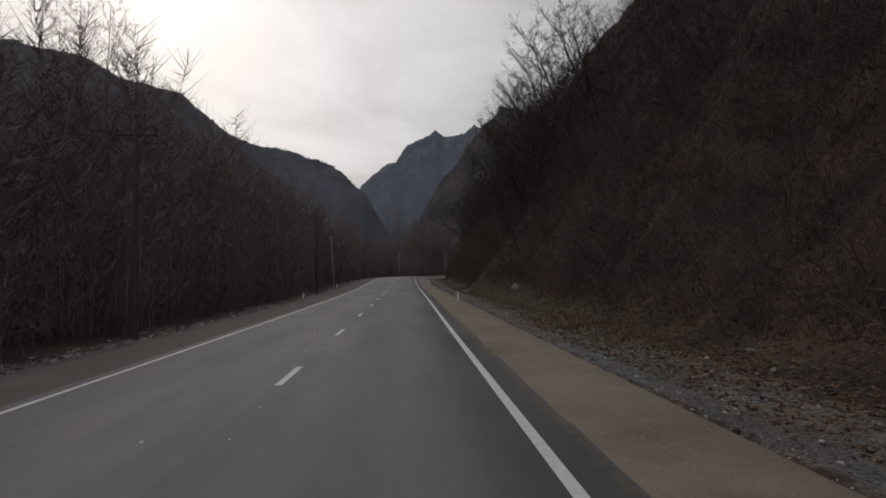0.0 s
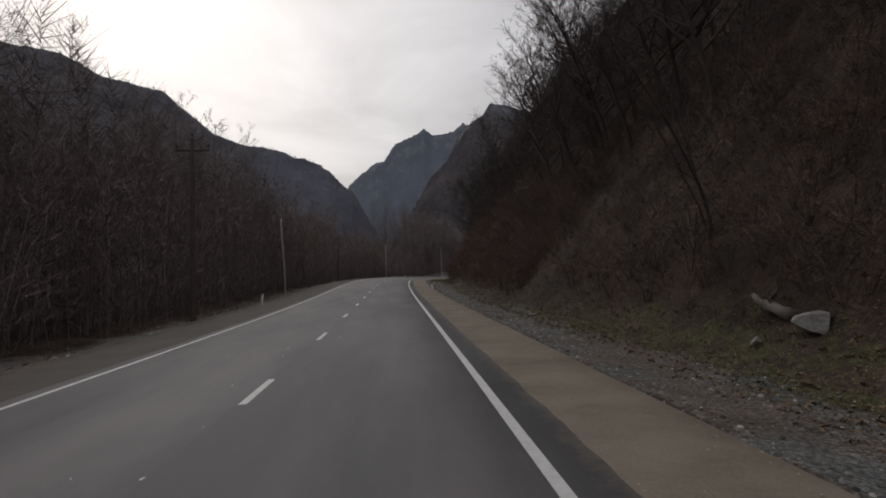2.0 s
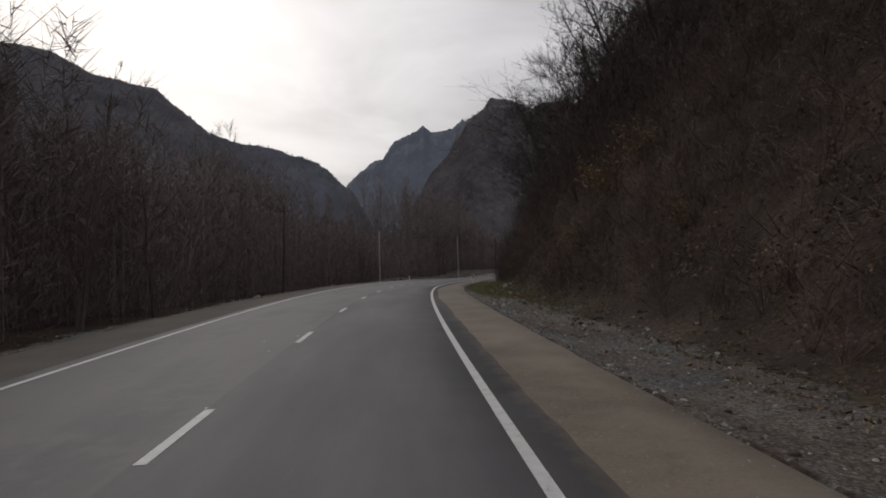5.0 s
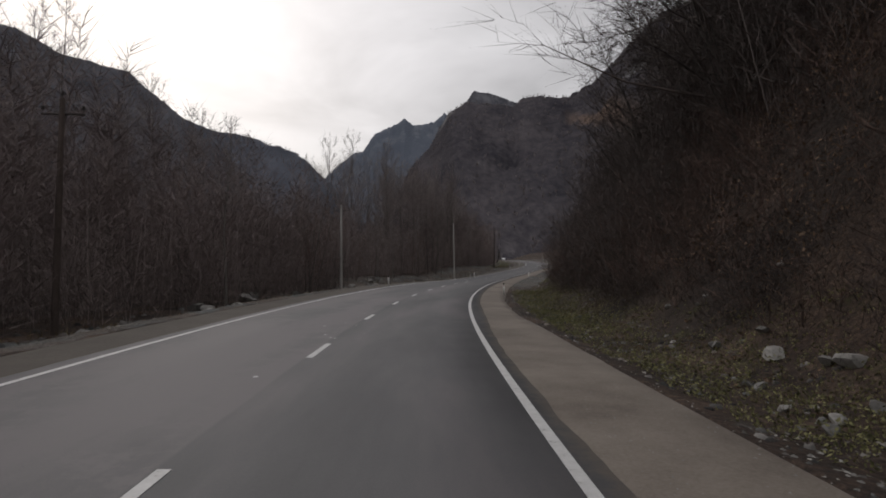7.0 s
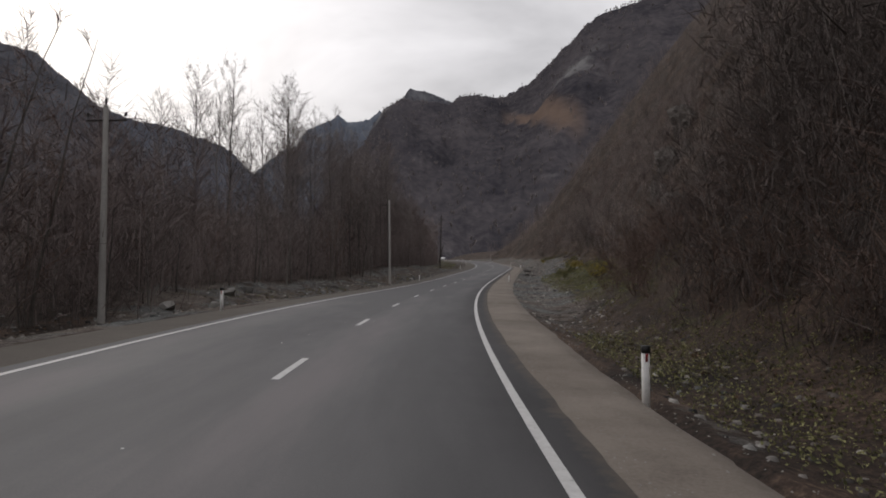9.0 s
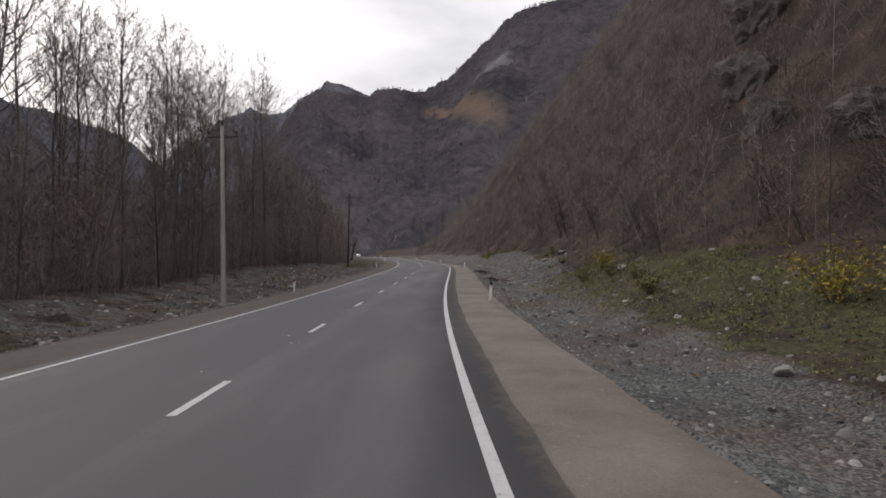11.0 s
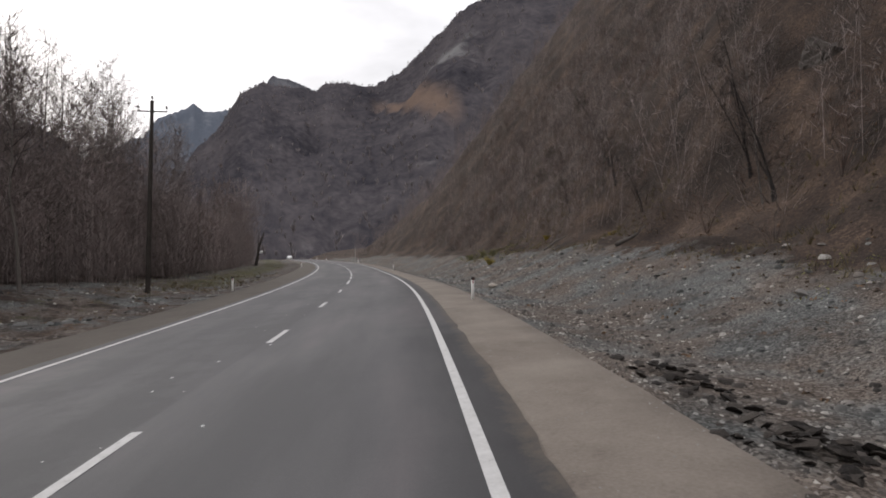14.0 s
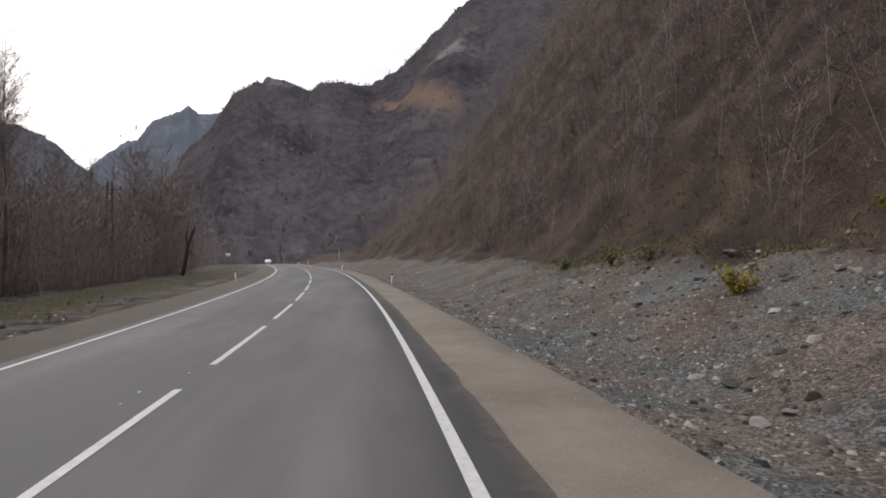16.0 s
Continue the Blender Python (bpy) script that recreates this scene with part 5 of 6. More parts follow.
stuff("slope_brush", [field(2600, (6, 185), (9.8, 32), BUSHES, (1.0, 3.0), 0.25, keep=lambda s, n: (1.0 - 0.6 * ease(n, 18, 36)) * tufted(s, n)),
                      field(700, (4, 95), (10.0, 17), BUSHES, (0.9, 2.5), 0.25, keep=tufted),
                      field(1500, (70, 185), (9.2, 16), BUSHES, (1.1, 2.8), 0.25, keep=tufted),
                      field(1300, (172, 350), (11.0, 34), BUSHES, (0.8, 2.6), 0.2, keep=bay_edge)],
      RED_TWIG, "tangled bare brown shrubs on the steep slope", "shrubs")
stuff("bay_brush", [field(1300, (172, 350), (11.5, 38), BUSHES, (0.9, 3.0), 0.2, keep=bay_edge)], TWIG, "grey-brown bare shrubs above the scree", "shrubs")
stuff("slope_thicket", [field(520, (106, 152), (8.9, 13), SHRUBS, (0.8, 2.0), 0.3), field(420, (128, 164), (8.7, 12.5), SHRUBS, (0.8, 1.9), 0.3), field(420, (104, 150), (13.0, 27), CROWDS, (4.0, 8.5), 0.18), field(950, (1, 95), (10.2, 18), BUSHES, (0.9, 2.6), 0.25, keep=tufted), field(420, (0, 40), (10.2, 17), SHRUBS, (1.0, 2.6), 0.3), field(1750, (2, 185), (11.2, 32), SHRUBS, (1.0, 2.8), 0.35, keep=lambda s, n: 0.25 + 0.75 * ease(bumps(s, n, 9, 3, 76), -0.15, 0.2)), field(1000, (190, 340), (15.0, 42), SHRUBS, (1.0, 3.0), 0.3, keep=lambda s, n: ease(bumps(s, n, 9, 3, 77), 0.0, 0.3) * off_rock(s, n)), field(1050, (8, 185), (15, 38), CROWDS, (3.5, 8.0), 0.18), field(450, (8, 185), (13.0, 26), FINE_CROWDS, (3.0, 6.0), 0.2), field(600, (34, 172), (15, 28), STEMS, (4.0, 8.0), 0.25)], DARK_TWIG, "dark leafless trees crowding the top of the bluff", "woodland")
stuff("bluff_woods", [field(600, (128, 178), (13.0, 34), CROWDS, (6.5, 11.5), 0.14), field(120, (146, 174), (11.0, 14), CROWDS, (4.5, 7.5), 0.14), field(420, (143, 174), (8.9, 14), FINE_CROWDS, (2.4, 5.0), 0.18)],
      TWIG, "bare brown trees and brush on the nose of the bluff", "woodland")
stuff("slope_saplings", [field(1200, (178, 430), (15.5, 60), CROWDS, (3.5, 7.5), 0.14, keep=lambda s, n: off_rock(s, n) * (0.35 + 0.65 * ease(s, 215, 250))), field(600, (178, 330), (14.5, 34), FINE_CROWDS, (2.5, 6.0), 0.16, keep=off_rock)],
      PALE_MASS, "thin bare trees crowding the steep slope", "woodland")


# ---- loose stones, weeds and leaves ----
def pebble(seed):
    """An angular chip of rock, half sunk."""
    rnd = np.random.default_rng(seed)
    a = np.sort(rnd.uniform(0, 6.28, 5) * 0.35 + np.arange(5) * 1.2566 * 0.65)
    ring = np.stack([np.cos(np.arange(5) * 1.2566 + a * 0.2) * rnd.uniform(0.7, 1.2, 5), np.sin(np.arange(5) * 1.2566 + a * 0.2) * rnd.uniform(0.5, 1.0, 5), rnd.uniform(-0.45, 0.15, 5)], 1)
    v = np.concatenate([ring, [(rnd.normal(0, 0.25), rnd.normal(0, 0.25), rnd.uniform(0.3, 0.6))]])
    f = [(i, (i + 1) % 5, 5) for i in range(5)]
    return v, np.array(f)


def cobble(seed):
    """A blunt stone standing proud of the scree: a broad foot, a smaller shoulder and a broken top."""
    rnd = np.random.default_rng(seed)
    a = np.arange(6) * 1.047 + rnd.uniform(-0.25, 0.25, 6)
    wide = rnd.uniform(0.75, 1.15, 6)
    low = np.stack([np.cos(a) * wide, np.sin(a) * wide * 0.8, rnd.uniform(-0.35, -0.1, 6)], 1)
    high = np.stack([np.cos(a) * wide * 0.68, np.sin(a) * wide * 0.52, rnd.uniform(0.35, 0.75, 6)], 1)
    f = []
    for i in range(6):
        j = (i + 1) % 6
        f += [(i, j, j + 6), (i, j + 6, i + 6)]
    return np.concatenate([low, high]), np.array(f + [(6, 7, 8), (6, 8, 9), (6, 9, 10), (6, 10, 11)])


def stone_mesh(name, seed, material=ROCK, flat=0.7, cuts=2):
    """A weathered angular stone about one metre across."""
    bm = bmesh.new()
    bmesh.ops.create_icosphere(bm, subdivisions=cuts, radius=0.5)
    rnd = np.random.default_rng(seed)
    planes = [(Vector(unit(rnd.normal(0, 1, 3))), rnd.uniform(0.17, 0.38)) for _ in range(13)]
    for v in bm.verts:
        for d, lim in planes:
            over = v.co.dot(d) - lim
            if over > 0:
                v.co -= d * over * 0.97
        v.co += Vector(rnd.normal(0, 0.012, 3))
        v.co.z *= flat
    me = bpy.data.meshes.new(name)
    bm.to_mesh(me)
    bm.free()
    me.materials.append(material)
    return me


def tuft(seed, blades=7, wide=0.05):
    rnd, v, f = np.random.default_rng(seed), [], []
    for i in range(blades):
        a, out, h = rnd.uniform(0, 6.28), rnd.uniform(0.1, 0.6), rnd.uniform(0.5, 1.0)
        c, s = math.cos(a), math.sin(a)
        b0 = np.array([c, s, 0]) * rnd.uniform(0, 0.15)
        side = np.array([-s, c, 0]) * wide
        k = len(v)
        v += [b0 - side, b0 + side, b0 + np.array([c * out, s * out, h])]
        f.append((k, k + 1, k + 2))
    return np.array(v), np.array(f)


def leaf_clump(seed, leaves=10, size=0.082):
    """Small folded leaves held round a low stem."""
    rnd, v, f = np.random.default_rng(seed), [], []
    for _ in range(leaves):
        p = unit(rnd.normal(0, 1, 3) + (0, 0, 0.4)) * rnd.uniform(0.25, 0.6)
        p[2] = abs(p[2])
        u = unit(rnd.normal(0, 1, 3)) * size
        w = np.cross(u, unit(rnd.normal(0, 1, 3)))
        k = len(v)
        v += [p - u, p + w * 0.6, p + u, p - w * 0.6]
        f += [(k, k + 1, k + 2), (k, k + 2, k + 3)]
    return np.array(v), np.array(f)


PEBBLES = [pebble(300 + i) for i in range(8)]
COBBLES = [cobble(380 + i) for i in range(8)]
TUFTS = [tuft(320 + i, 9, 0.028) for i in range(6)]
CLUMPS = [leaf_clump(340 + i) for i in range(6)]
LITTER = [leaf_clump(360 + i, 5, 0.35) for i in range(6)]


def scree_keep(s, n):
    return 1 - 0.97 * ease(n, 6.8 + 2.3 * ease(s, 212, 234) + 1.3 * ease(s, 198, 222), 9.6 + 2.0 * ease(s, 212, 234) + 1.5 * ease(s, 198, 222) + 1.0 * ease(s, 230, 245))


stuff("scree_stones", [field(7000, (236, 296), (5.6, 8.6), PEBBLES, (0.02, 0.06), 0.0, None, 0.0, (0.7, 1.3)), field(18000, (172, 300), (5.5, 11.5), PEBBLES, (0.018, 0.065), 0.0, scree_keep, -0.005, (0.7, 1.3)), field(7000, (172, 300), (5.5, 14), PEBBLES, (0.03, 0.06), 0.0, scree_keep, -0.005, (0.7, 1.2)), field(2400, (172, 300), (5.5, 13), COBBLES, (0.03, 0.08), 0.0, scree_keep, -0.01, (0.6, 1.0)), field(2200, (300, 400), (5.6, 15), PEBBLES, (0.05, 0.14), 0.0, scree_keep, -0.01, (0.6, 1.1)),
                       field(4200, (186, 300), (5.7, 13), COBBLES, (0.03, 0.085), 0.0, scree_keep, 0.0, (0.6, 1.0)), field(600, (186, 300), (6.0, 14.5), COBBLES, (0.08, 0.17), 0.0, None, 0.0, (0.5, 0.9)),
                       field(650, (48, 120), (5.8, 10), COBBLES, (0.03, 0.10), 0.0, None, -0.01, (0.6, 1.0)), field(9000, (2, 120), (5.5, 8.8), PEBBLES, (0.018, 0.06), 0.0, None, -0.005, (0.7, 1.2)), field(3200, (2, 110), (5.5, 8.8), COBBLES, (0.02, 0.065), 0.0, None, -0.005, (0.6, 1.0)), field(3000, (104, 126), (5.6, 8.2), PEBBLES, (0.02, 0.07), 0.0, None, -0.005, (0.6, 1.1)), field(1300, (110, 180), (5.7, 8.8), COBBLES, (0.03, 0.11), 0.0, None, -0.01, (0.6, 1.0))],
      PEBBLE, "loose grey scree stones beside the road", "stones")
stuff("bank_stones", [field(1000, (168, 275), (-15, -6.6), COBBLES, (0.05, 0.15), 0.0, None, 0.0, (0.5, 0.9)), field(2400, (170, 290), (-14, -6.4), PEBBLES, (0.03, 0.15), 0.0, None, -0.01, (0.6, 1.1)), field(3800, (5, 300), (-11, -6.2), PEBBLES, (0.03, 0.12), 0.0, None, -0.01, (0.6, 1.1)), field(1800, (3, 45), (-11, -6.6), COBBLES, (0.04, 0.12), 0.0, None, 0.0, (0.6, 1.0)), field(500, (120, 260), (-12, -6.8), COBBLES, (0.09, 0.20), 0.0, None, 0.0, (0.6, 1.0))],
      PEBBLE, "loose stones and rubble along the wooded bank", "stones")
stuff("fallen_leaves", [field(5000, (8, 100), (7.4, 15), LITTER, (0.05, 0.12), 0.4, None, 0.02, (0.4, 0.9)), field(2300, (26, 100), (9.6, 15), LITTER, (0.08, 0.18), 0.3, None, 0.02, (0.3, 0.8)), field(4200, (2, 26), (6.4, 11), LITTER, (0.08, 0.17), 0.3, None, 0.0, (0.3, 0.7)), field(700, (20, 45), (6.8, 11), LITTER, (0.10, 0.20), 0.3, None, 0.0, (0.3, 0.7)), field(3800, (8, 170), (7.2, 20), LITTER, (0.12, 0.24), 0.3, lambda s, n: 1 - 0.6 * ease(n, 12, 24), 0.0, (0.3, 0.8)), field(3600, (180, 300), (6.8, 20), LITTER, (0.09, 0.20), 0.3, lambda s, n: 0.10 + 0.90 * ease(n, 8.5, 13), 0.0, (0.3, 0.8)),
                        field(1500, (5, 290), (-13, -6.8), LITTER, (0.12, 0.22), 0.3, None, 0.0, (0.3, 0.8))],
      DEAD_LEAF, "brown fallen leaves on the slope and verge", "leaves")
stuff("clinging_leaves", [field(2600, (104, 134), (7.9, 11.0), CLUMPS, (0.16, 0.42), 0.2, lambda s, n: 0.2 + 0.8 * ease(bumps(s, n, 3, 3, 74), -0.3, 0.2), 0.05), field(3400, (92, 172), (9.2, 18), CLUMPS, (0.30, 0.85), 0.2, lambda s, n: ease(bumps(s, n, 8, 3, 71), -0.15, 0.3), 1.2), field(700, (15, 92), (9.8, 18), CLUMPS, (0.3, 0.6), 0.2, lambda s, n: ease(bumps(s, n, 8, 3, 72), 0.1, 0.4), 1.0),
                          field(900, (185, 300), (12, 22), CLUMPS, (0.25, 0.6), 0.2, lambda s, n: ease(bumps(s, n, 8, 3, 73), 0.0, 0.4), 0.8)],
      DEAD_LEAF, "brown leaves still clinging to the slope shrubs", "leaves")
stuff("verge_grass", [field(3600, (14, 75), (7.2, 10.8), TUFTS, (0.10, 0.26), 0.3, lambda s, n: ease(bumps(s, n, 4, 3, 59), -0.25, 0.25)), field(6500, (20, 178), (6.9, 10.4), TUFTS, (0.10, 0.28), 0.3, lambda s, n: ease(bumps(s, n, 6, 3, 61), -0.15, 0.35) * (1 - ease(n, 9, 10.2))),
                      field(2600, (235, 300), (12.2, 18), TUFTS, (0.15, 0.45), 0.3, lambda s, n: ease(bumps(s, n, 5, 3, 62), -0.3, 0.3)), field(1800, (180, 232), (10.0, 18), TUFTS, (0.15, 0.5), 0.3, lambda s, n: ease(bumps(s, n, 5, 3, 62), -0.05, 0.4)),
                      field(1500, (185, 330), (-12, -7.0), TUFTS, (0.15, 0.45), 0.3, lambda s, n: ease(bumps(s, n, 7, 3, 63), -0.2, 0.3)),
                      field(900, (20, 180), (-11, -7.2), TUFTS, (0.15, 0.4), 0.3, lambda s, n: ease(bumps(s, n, 7, 3, 64), 0.0, 0.3))],
      STRAW, "dry straw-coloured grass tufts on the verge", "grass")
stuff("verge_weeds", [field(1800, (278, 325), (-16, -8.6), CLUMPS, (0.14, 0.36), 0.2, lambda s, n: ease(bumps(s, n, 5, 3, 53), -0.3, 0.15)), field(500, (184, 204), (-14.5, -9.5), CLUMPS, (0.15, 0.4), 0.2, lambda s, n: ease(bumps(s, n, 3, 3, 52), -0.1, 0.2)), field(1500, (104, 126), (7.5, 9.6), CLUMPS, (0.14, 0.38), 0.2, lambda s, n: ease(bumps(s, n, 3, 3, 54), -0.2, 0.2)), field(3400, (26, 62), (8.0, 10.3), CLUMPS, (0.14, 0.34), 0.2, lambda s, n: 0.2 + 0.8 * ease(bumps(s, n, 3, 3, 56), -0.3, 0.1)), field(3800, (188, 232), (8.2, 12.5), CLUMPS, (0.14, 0.42), 0.2, lambda s, n: ease(n, 8.0 + 2.2 * ease(s, 200, 230), 8.9 + 2.2 * ease(s, 200, 230)) * (0.15 + 0.85 * ease(bumps(s, n, 3, 3, 55), -0.3, 0.15))),
                      field(2300, (118, 150), (6.0, 8.8), CLUMPS, (0.14, 0.36), 0.2, lambda s, n: ease(s, 119, 128)), field(1500, (50, 76), (7.8, 10.6), CLUMPS, (0.12, 0.34), 0.2, lambda s, n: ease(bumps(s, n, 4, 3, 57), -0.3, 0.2)), field(5600, (112, 172), (5.9, 9.4), CLUMPS, (0.16, 0.46), 0.2, lambda s, n: ease(s + 2 * n, 130, 144) * (0.25 + 0.75 * ease(bumps(s, n, 3.5, 3, 58), -0.5, 0.05))), field(4200, (105, 172), (6.2, 10.0), CLUMPS, (0.18, 0.48), 0.2, lambda s, n: ease(s + 2 * n, 124, 140) * ease(bumps(s, n, 5, 3, 65), -0.25, 0.2)), field(4200, (14, 100), (7.2, 10.6), CLUMPS, (0.12, 0.36), 0.2, lambda s, n: ease(bumps(s, n, 6, 3, 66), -0.2, 0.3)),
                      field(5600, (176, 224), (8.2, 14.5), CLUMPS, (0.16, 0.55), 0.2, lambda s, n: ease(bumps(s, n, 4, 3, 69), -0.3, 0.2)), field(1200, (215, 300), (10.0, 16), CLUMPS, (0.2, 0.5), 0.2, lambda s, n: ease(bumps(s, n, 5, 3, 67), 0.05, 0.4)), field(700, (284, 304), (11.3, 14.5), CLUMPS, (0.2, 0.6), 0.2, lambda s, n: ease(bumps(s, n, 4, 3, 70), -0.2, 0.2)), field(420, (185, 330), (-11.5, -7), CLUMPS, (0.15, 0.4), 0.2, lambda s, n: ease(bumps(s, n, 6, 3, 68), -0.05, 0.3))],
      GREEN_LEAF, "low green weeds and brambles on the verge", "weeds")

# grit thrown on to the shoulder from the asphalt's edge and from the scree
count = 6500
s, side = rng.uniform(2, 300, count), rng.uniform(0, 1, count)
n = np.where(side < 0.55, 3.95 + np.abs(rng.normal(0, 0.28, count)), 5.55 - np.abs(rng.normal(0, 0.35, count)))
x, y = plan(s, n)
spots, size = np.stack([x, y, road_z(s, n) - 0.034], 1), rng.uniform(0.007, 0.022, count)
pieces = [scatter(v, f, spots[i::8], size[i::8], rng.uniform(0, 6.28, len(size[i::8]))) for i, (v, f) in enumerate(PEBBLES)]
stuff("shoulder_grit", pieces, ROCK, "small loose stones strewn over the sandy shoulder", "stones")

# ---- single rocks ----
ROCKS = [stone_mesh("rock", 400 + i) for i in range(5)]


def rock(s, n, size, label="pale grey angular rock lying on the roadside scree", group="rocks on the roadside scree", lift=0.12, stretch=(1, 1, 1)):
    ob = new("rock", ROCKS[int(rng.integers(0, len(ROCKS)))])
    ob.matrix_basis = pose(*place(s, n, size * lift), rng.uniform(-12, 12), rng.uniform(-12, 12), rng.uniform(0, 360)) @ Matrix.Diagonal((size * stretch[0], size * stretch[1], size * stretch[2], 1))
    return tagged(ob, label, "rock", group)


big = rock(268.9, 7.72, 0.76, "large pale tan boulder resting on grey scree", lift=0.14, stretch=(1.2, 0.8, 0.72))
big.data = stone_mesh("rock", 411, TAN_STONE, 0.72)
for s, n, size in [(284.0, 7.5, 0.36), (283.4, 8.2, 0.34), (279.3, 7.75, 0.32), (277.5, 6.95, 0.28), (287.9, 13.7, 0.55), (283.0, 11.4, 0.34), (244.8, 13.8, 0.9), (236.0, 11.0, 0.6), (264.7, 6.65, 0.24), (265.9, 7.9, 0.3), (196.5, 8.4, 0.4), (215.9, 11.6, 0.6), (285.1, 10.7, 0.34), (284.7, 11.9, 0.36), (288.5, 13.9, 0.5), (281.9, 11.8, 0.32), (281.4, 11.7, 0.3), (292.8, 12.2, 0.5), (277.9, 7.6, 0.24), (286, 9.6, 0.3), (288, 10.2, 0.28), (266.4, 11.8, 0.28), (264.9, 11.3, 0.32), (249.7, 10.9, 0.34), (251.6, 12.4, 0.25), (261.9, 8.5, 0.22), (285, 8.0, 0.3), (290, 7.4, 0.32), (276, 9.6, 0.3), (272, 10.4, 0.28)]:
    rock(s, n, size)
for k in range(40):
    s = rng.uniform(178, 330)
    rock(s, rng.uniform(6.2, 11.5), float(rng.uniform(0.10, 0.22)))
FOOT = "pale grey boulder in the weeds at the foot of the slope"
for s, n, size in [(13.1, 9.6, 0.5), (44.5, 10.0, 1.5), (45.6, 9.5, 0.6), (59.8, 7.8, 0.62), (59.0, 7.8, 0.66), (56.4, 6.0, 0.42), (61.4, 7.6, 0.45), (58.2, 7.4, 0.28), (57.3, 7.2, 0.3), (62.5, 8.4, 0.4), (55.2, 7.0, 0.3), (65, 7.5, 0.35), (76.3, 9.3, 0.7), (126, 8.6, 0.8), (127, 8.1, 0.55), (128.5, 8.8, 0.9), (130.3, 8.6, 0.85), (131.5, 9.0, 0.6), (126.1, 6.9, 0.45), (126.6, 7.3, 0.5), (125.4, 7.1, 0.38), (127.3, 7.0, 0.42), (129, 7.6, 0.5), (124, 7.6, 0.45), (122.5, 8.2, 0.6), (120.5, 8.4, 0.5), (117.5, 7.9, 0.45), (132.5, 8.4, 0.55), (134, 8.0, 0.4)]:
    rock(s, n, size * 0.62, FOOT, "boulders at the foot of the slope")
for k in range(40):
    rock(rng.uniform(112, 150) if k % 2 else rng.uniform(10, 160), rng.uniform(7, 10.5), float(rng.uniform(0.15, 0.4)), FOOT, "boulders at the foot of the slope")
LEFT = "grey boulder on the bank beside the wood"
for s, n, size in [(182.4, -11.6, 1.2), (194.3, -12.6, 1.3), (190, -12.0, 1.0), (192, -12.8, 0.8), (158, -11.6, 1.1), (149.3, -10.5, 1.1), (162, -12.6, 1.2), (157.5, -11.0, 1.0), (126, -8.6, 0.7), (134, -8.8, 0.8), (137, -8.2, 0.6), (141, -8.7, 0.9), (147, -8.8, 1.0), (149, -8.2, 0.7), (156, -8.6, 0.8), (158, -8.1, 0.9), (164, -8.3, 0.7), (176, -8.8, 1.1), (181, -8.6, 1.3), (183, -9.2, 0.8), (188, -8.4, 0.8), (236, -9.3, 0.8), (240, -10, 0.7), (25, -9, 0.5), (33, -8.6, 0.45), (38, -8.8, 0.4)]:
    rock(s, n, size, LEFT, "boulders along the wooded bank")
for k in range(34):
    rock(rng.uniform(10, 300), rng.uniform(-10.5, -7.2), float(rng.uniform(0.2, 0.5)), LEFT, "boulders along the wooded bank")

# outcrops of bedrock on the slope
def crag_mesh(seed):
    """A block of fractured bedrock: split faces cut into a lump, with ledges and cracks."""
    bm = bmesh.new()
    bmesh.ops.create_icosphere(bm, subdivisions=5, radius=0.5)
    rnd = np.random.default_rng(seed)
    off = Vector((seed * 3.7, seed * 1.3, seed * 0.9))
    planes = [(Vector(unit(rnd.normal(0, 1, 3) * (1, 1, 0.5))), rnd.uniform(0.24, 0.44)) for _ in range(26)]
    for v in bm.verts:
        p = v.co * (1 + noise.noise(v.co * 2.5 + off) * 0.35)
        for d, lim in planes:
            lim2 = lim + 0.05 * noise.noise(p * 4 + off)
            over = p.dot(d) - lim2
            if over > 0:
                p -= d * over
        p *= 1 - 0.12 * max(0.0, 0.25 - abs(noise.noise(p * 6 + off))) / 0.25 + 0.05 * noise.noise(p * 14 + off)
        v.co = p
    me = bpy.data.meshes.new("rock_outcrop")
    bm.to_mesh(me); bm.free()
    me.materials.append(CLIFF)
    return me


CRAGS = [crag_mesh(5 + i) for i in range(3)]
for s, n, size in OUTCROPS:
    ob = new("rock_outcrop", CRAGS[int(rng.integers(0, len(CRAGS)))])
    ob.matrix_basis = pose(*place(s, n + 0.18 * size, -0.34 * size), rng.uniform(-12, 12), rng.uniform(-30, -12), road_turn(s) + rng.uniform(-25, 25)) @ Matrix.Diagonal((size * 0.75, size * 1.35, size * 1.0, 1))
    tagged(ob, "weathered grey-brown bedrock outcrop on the wooded slope", "rock outcrop", "outcrops on the slope")


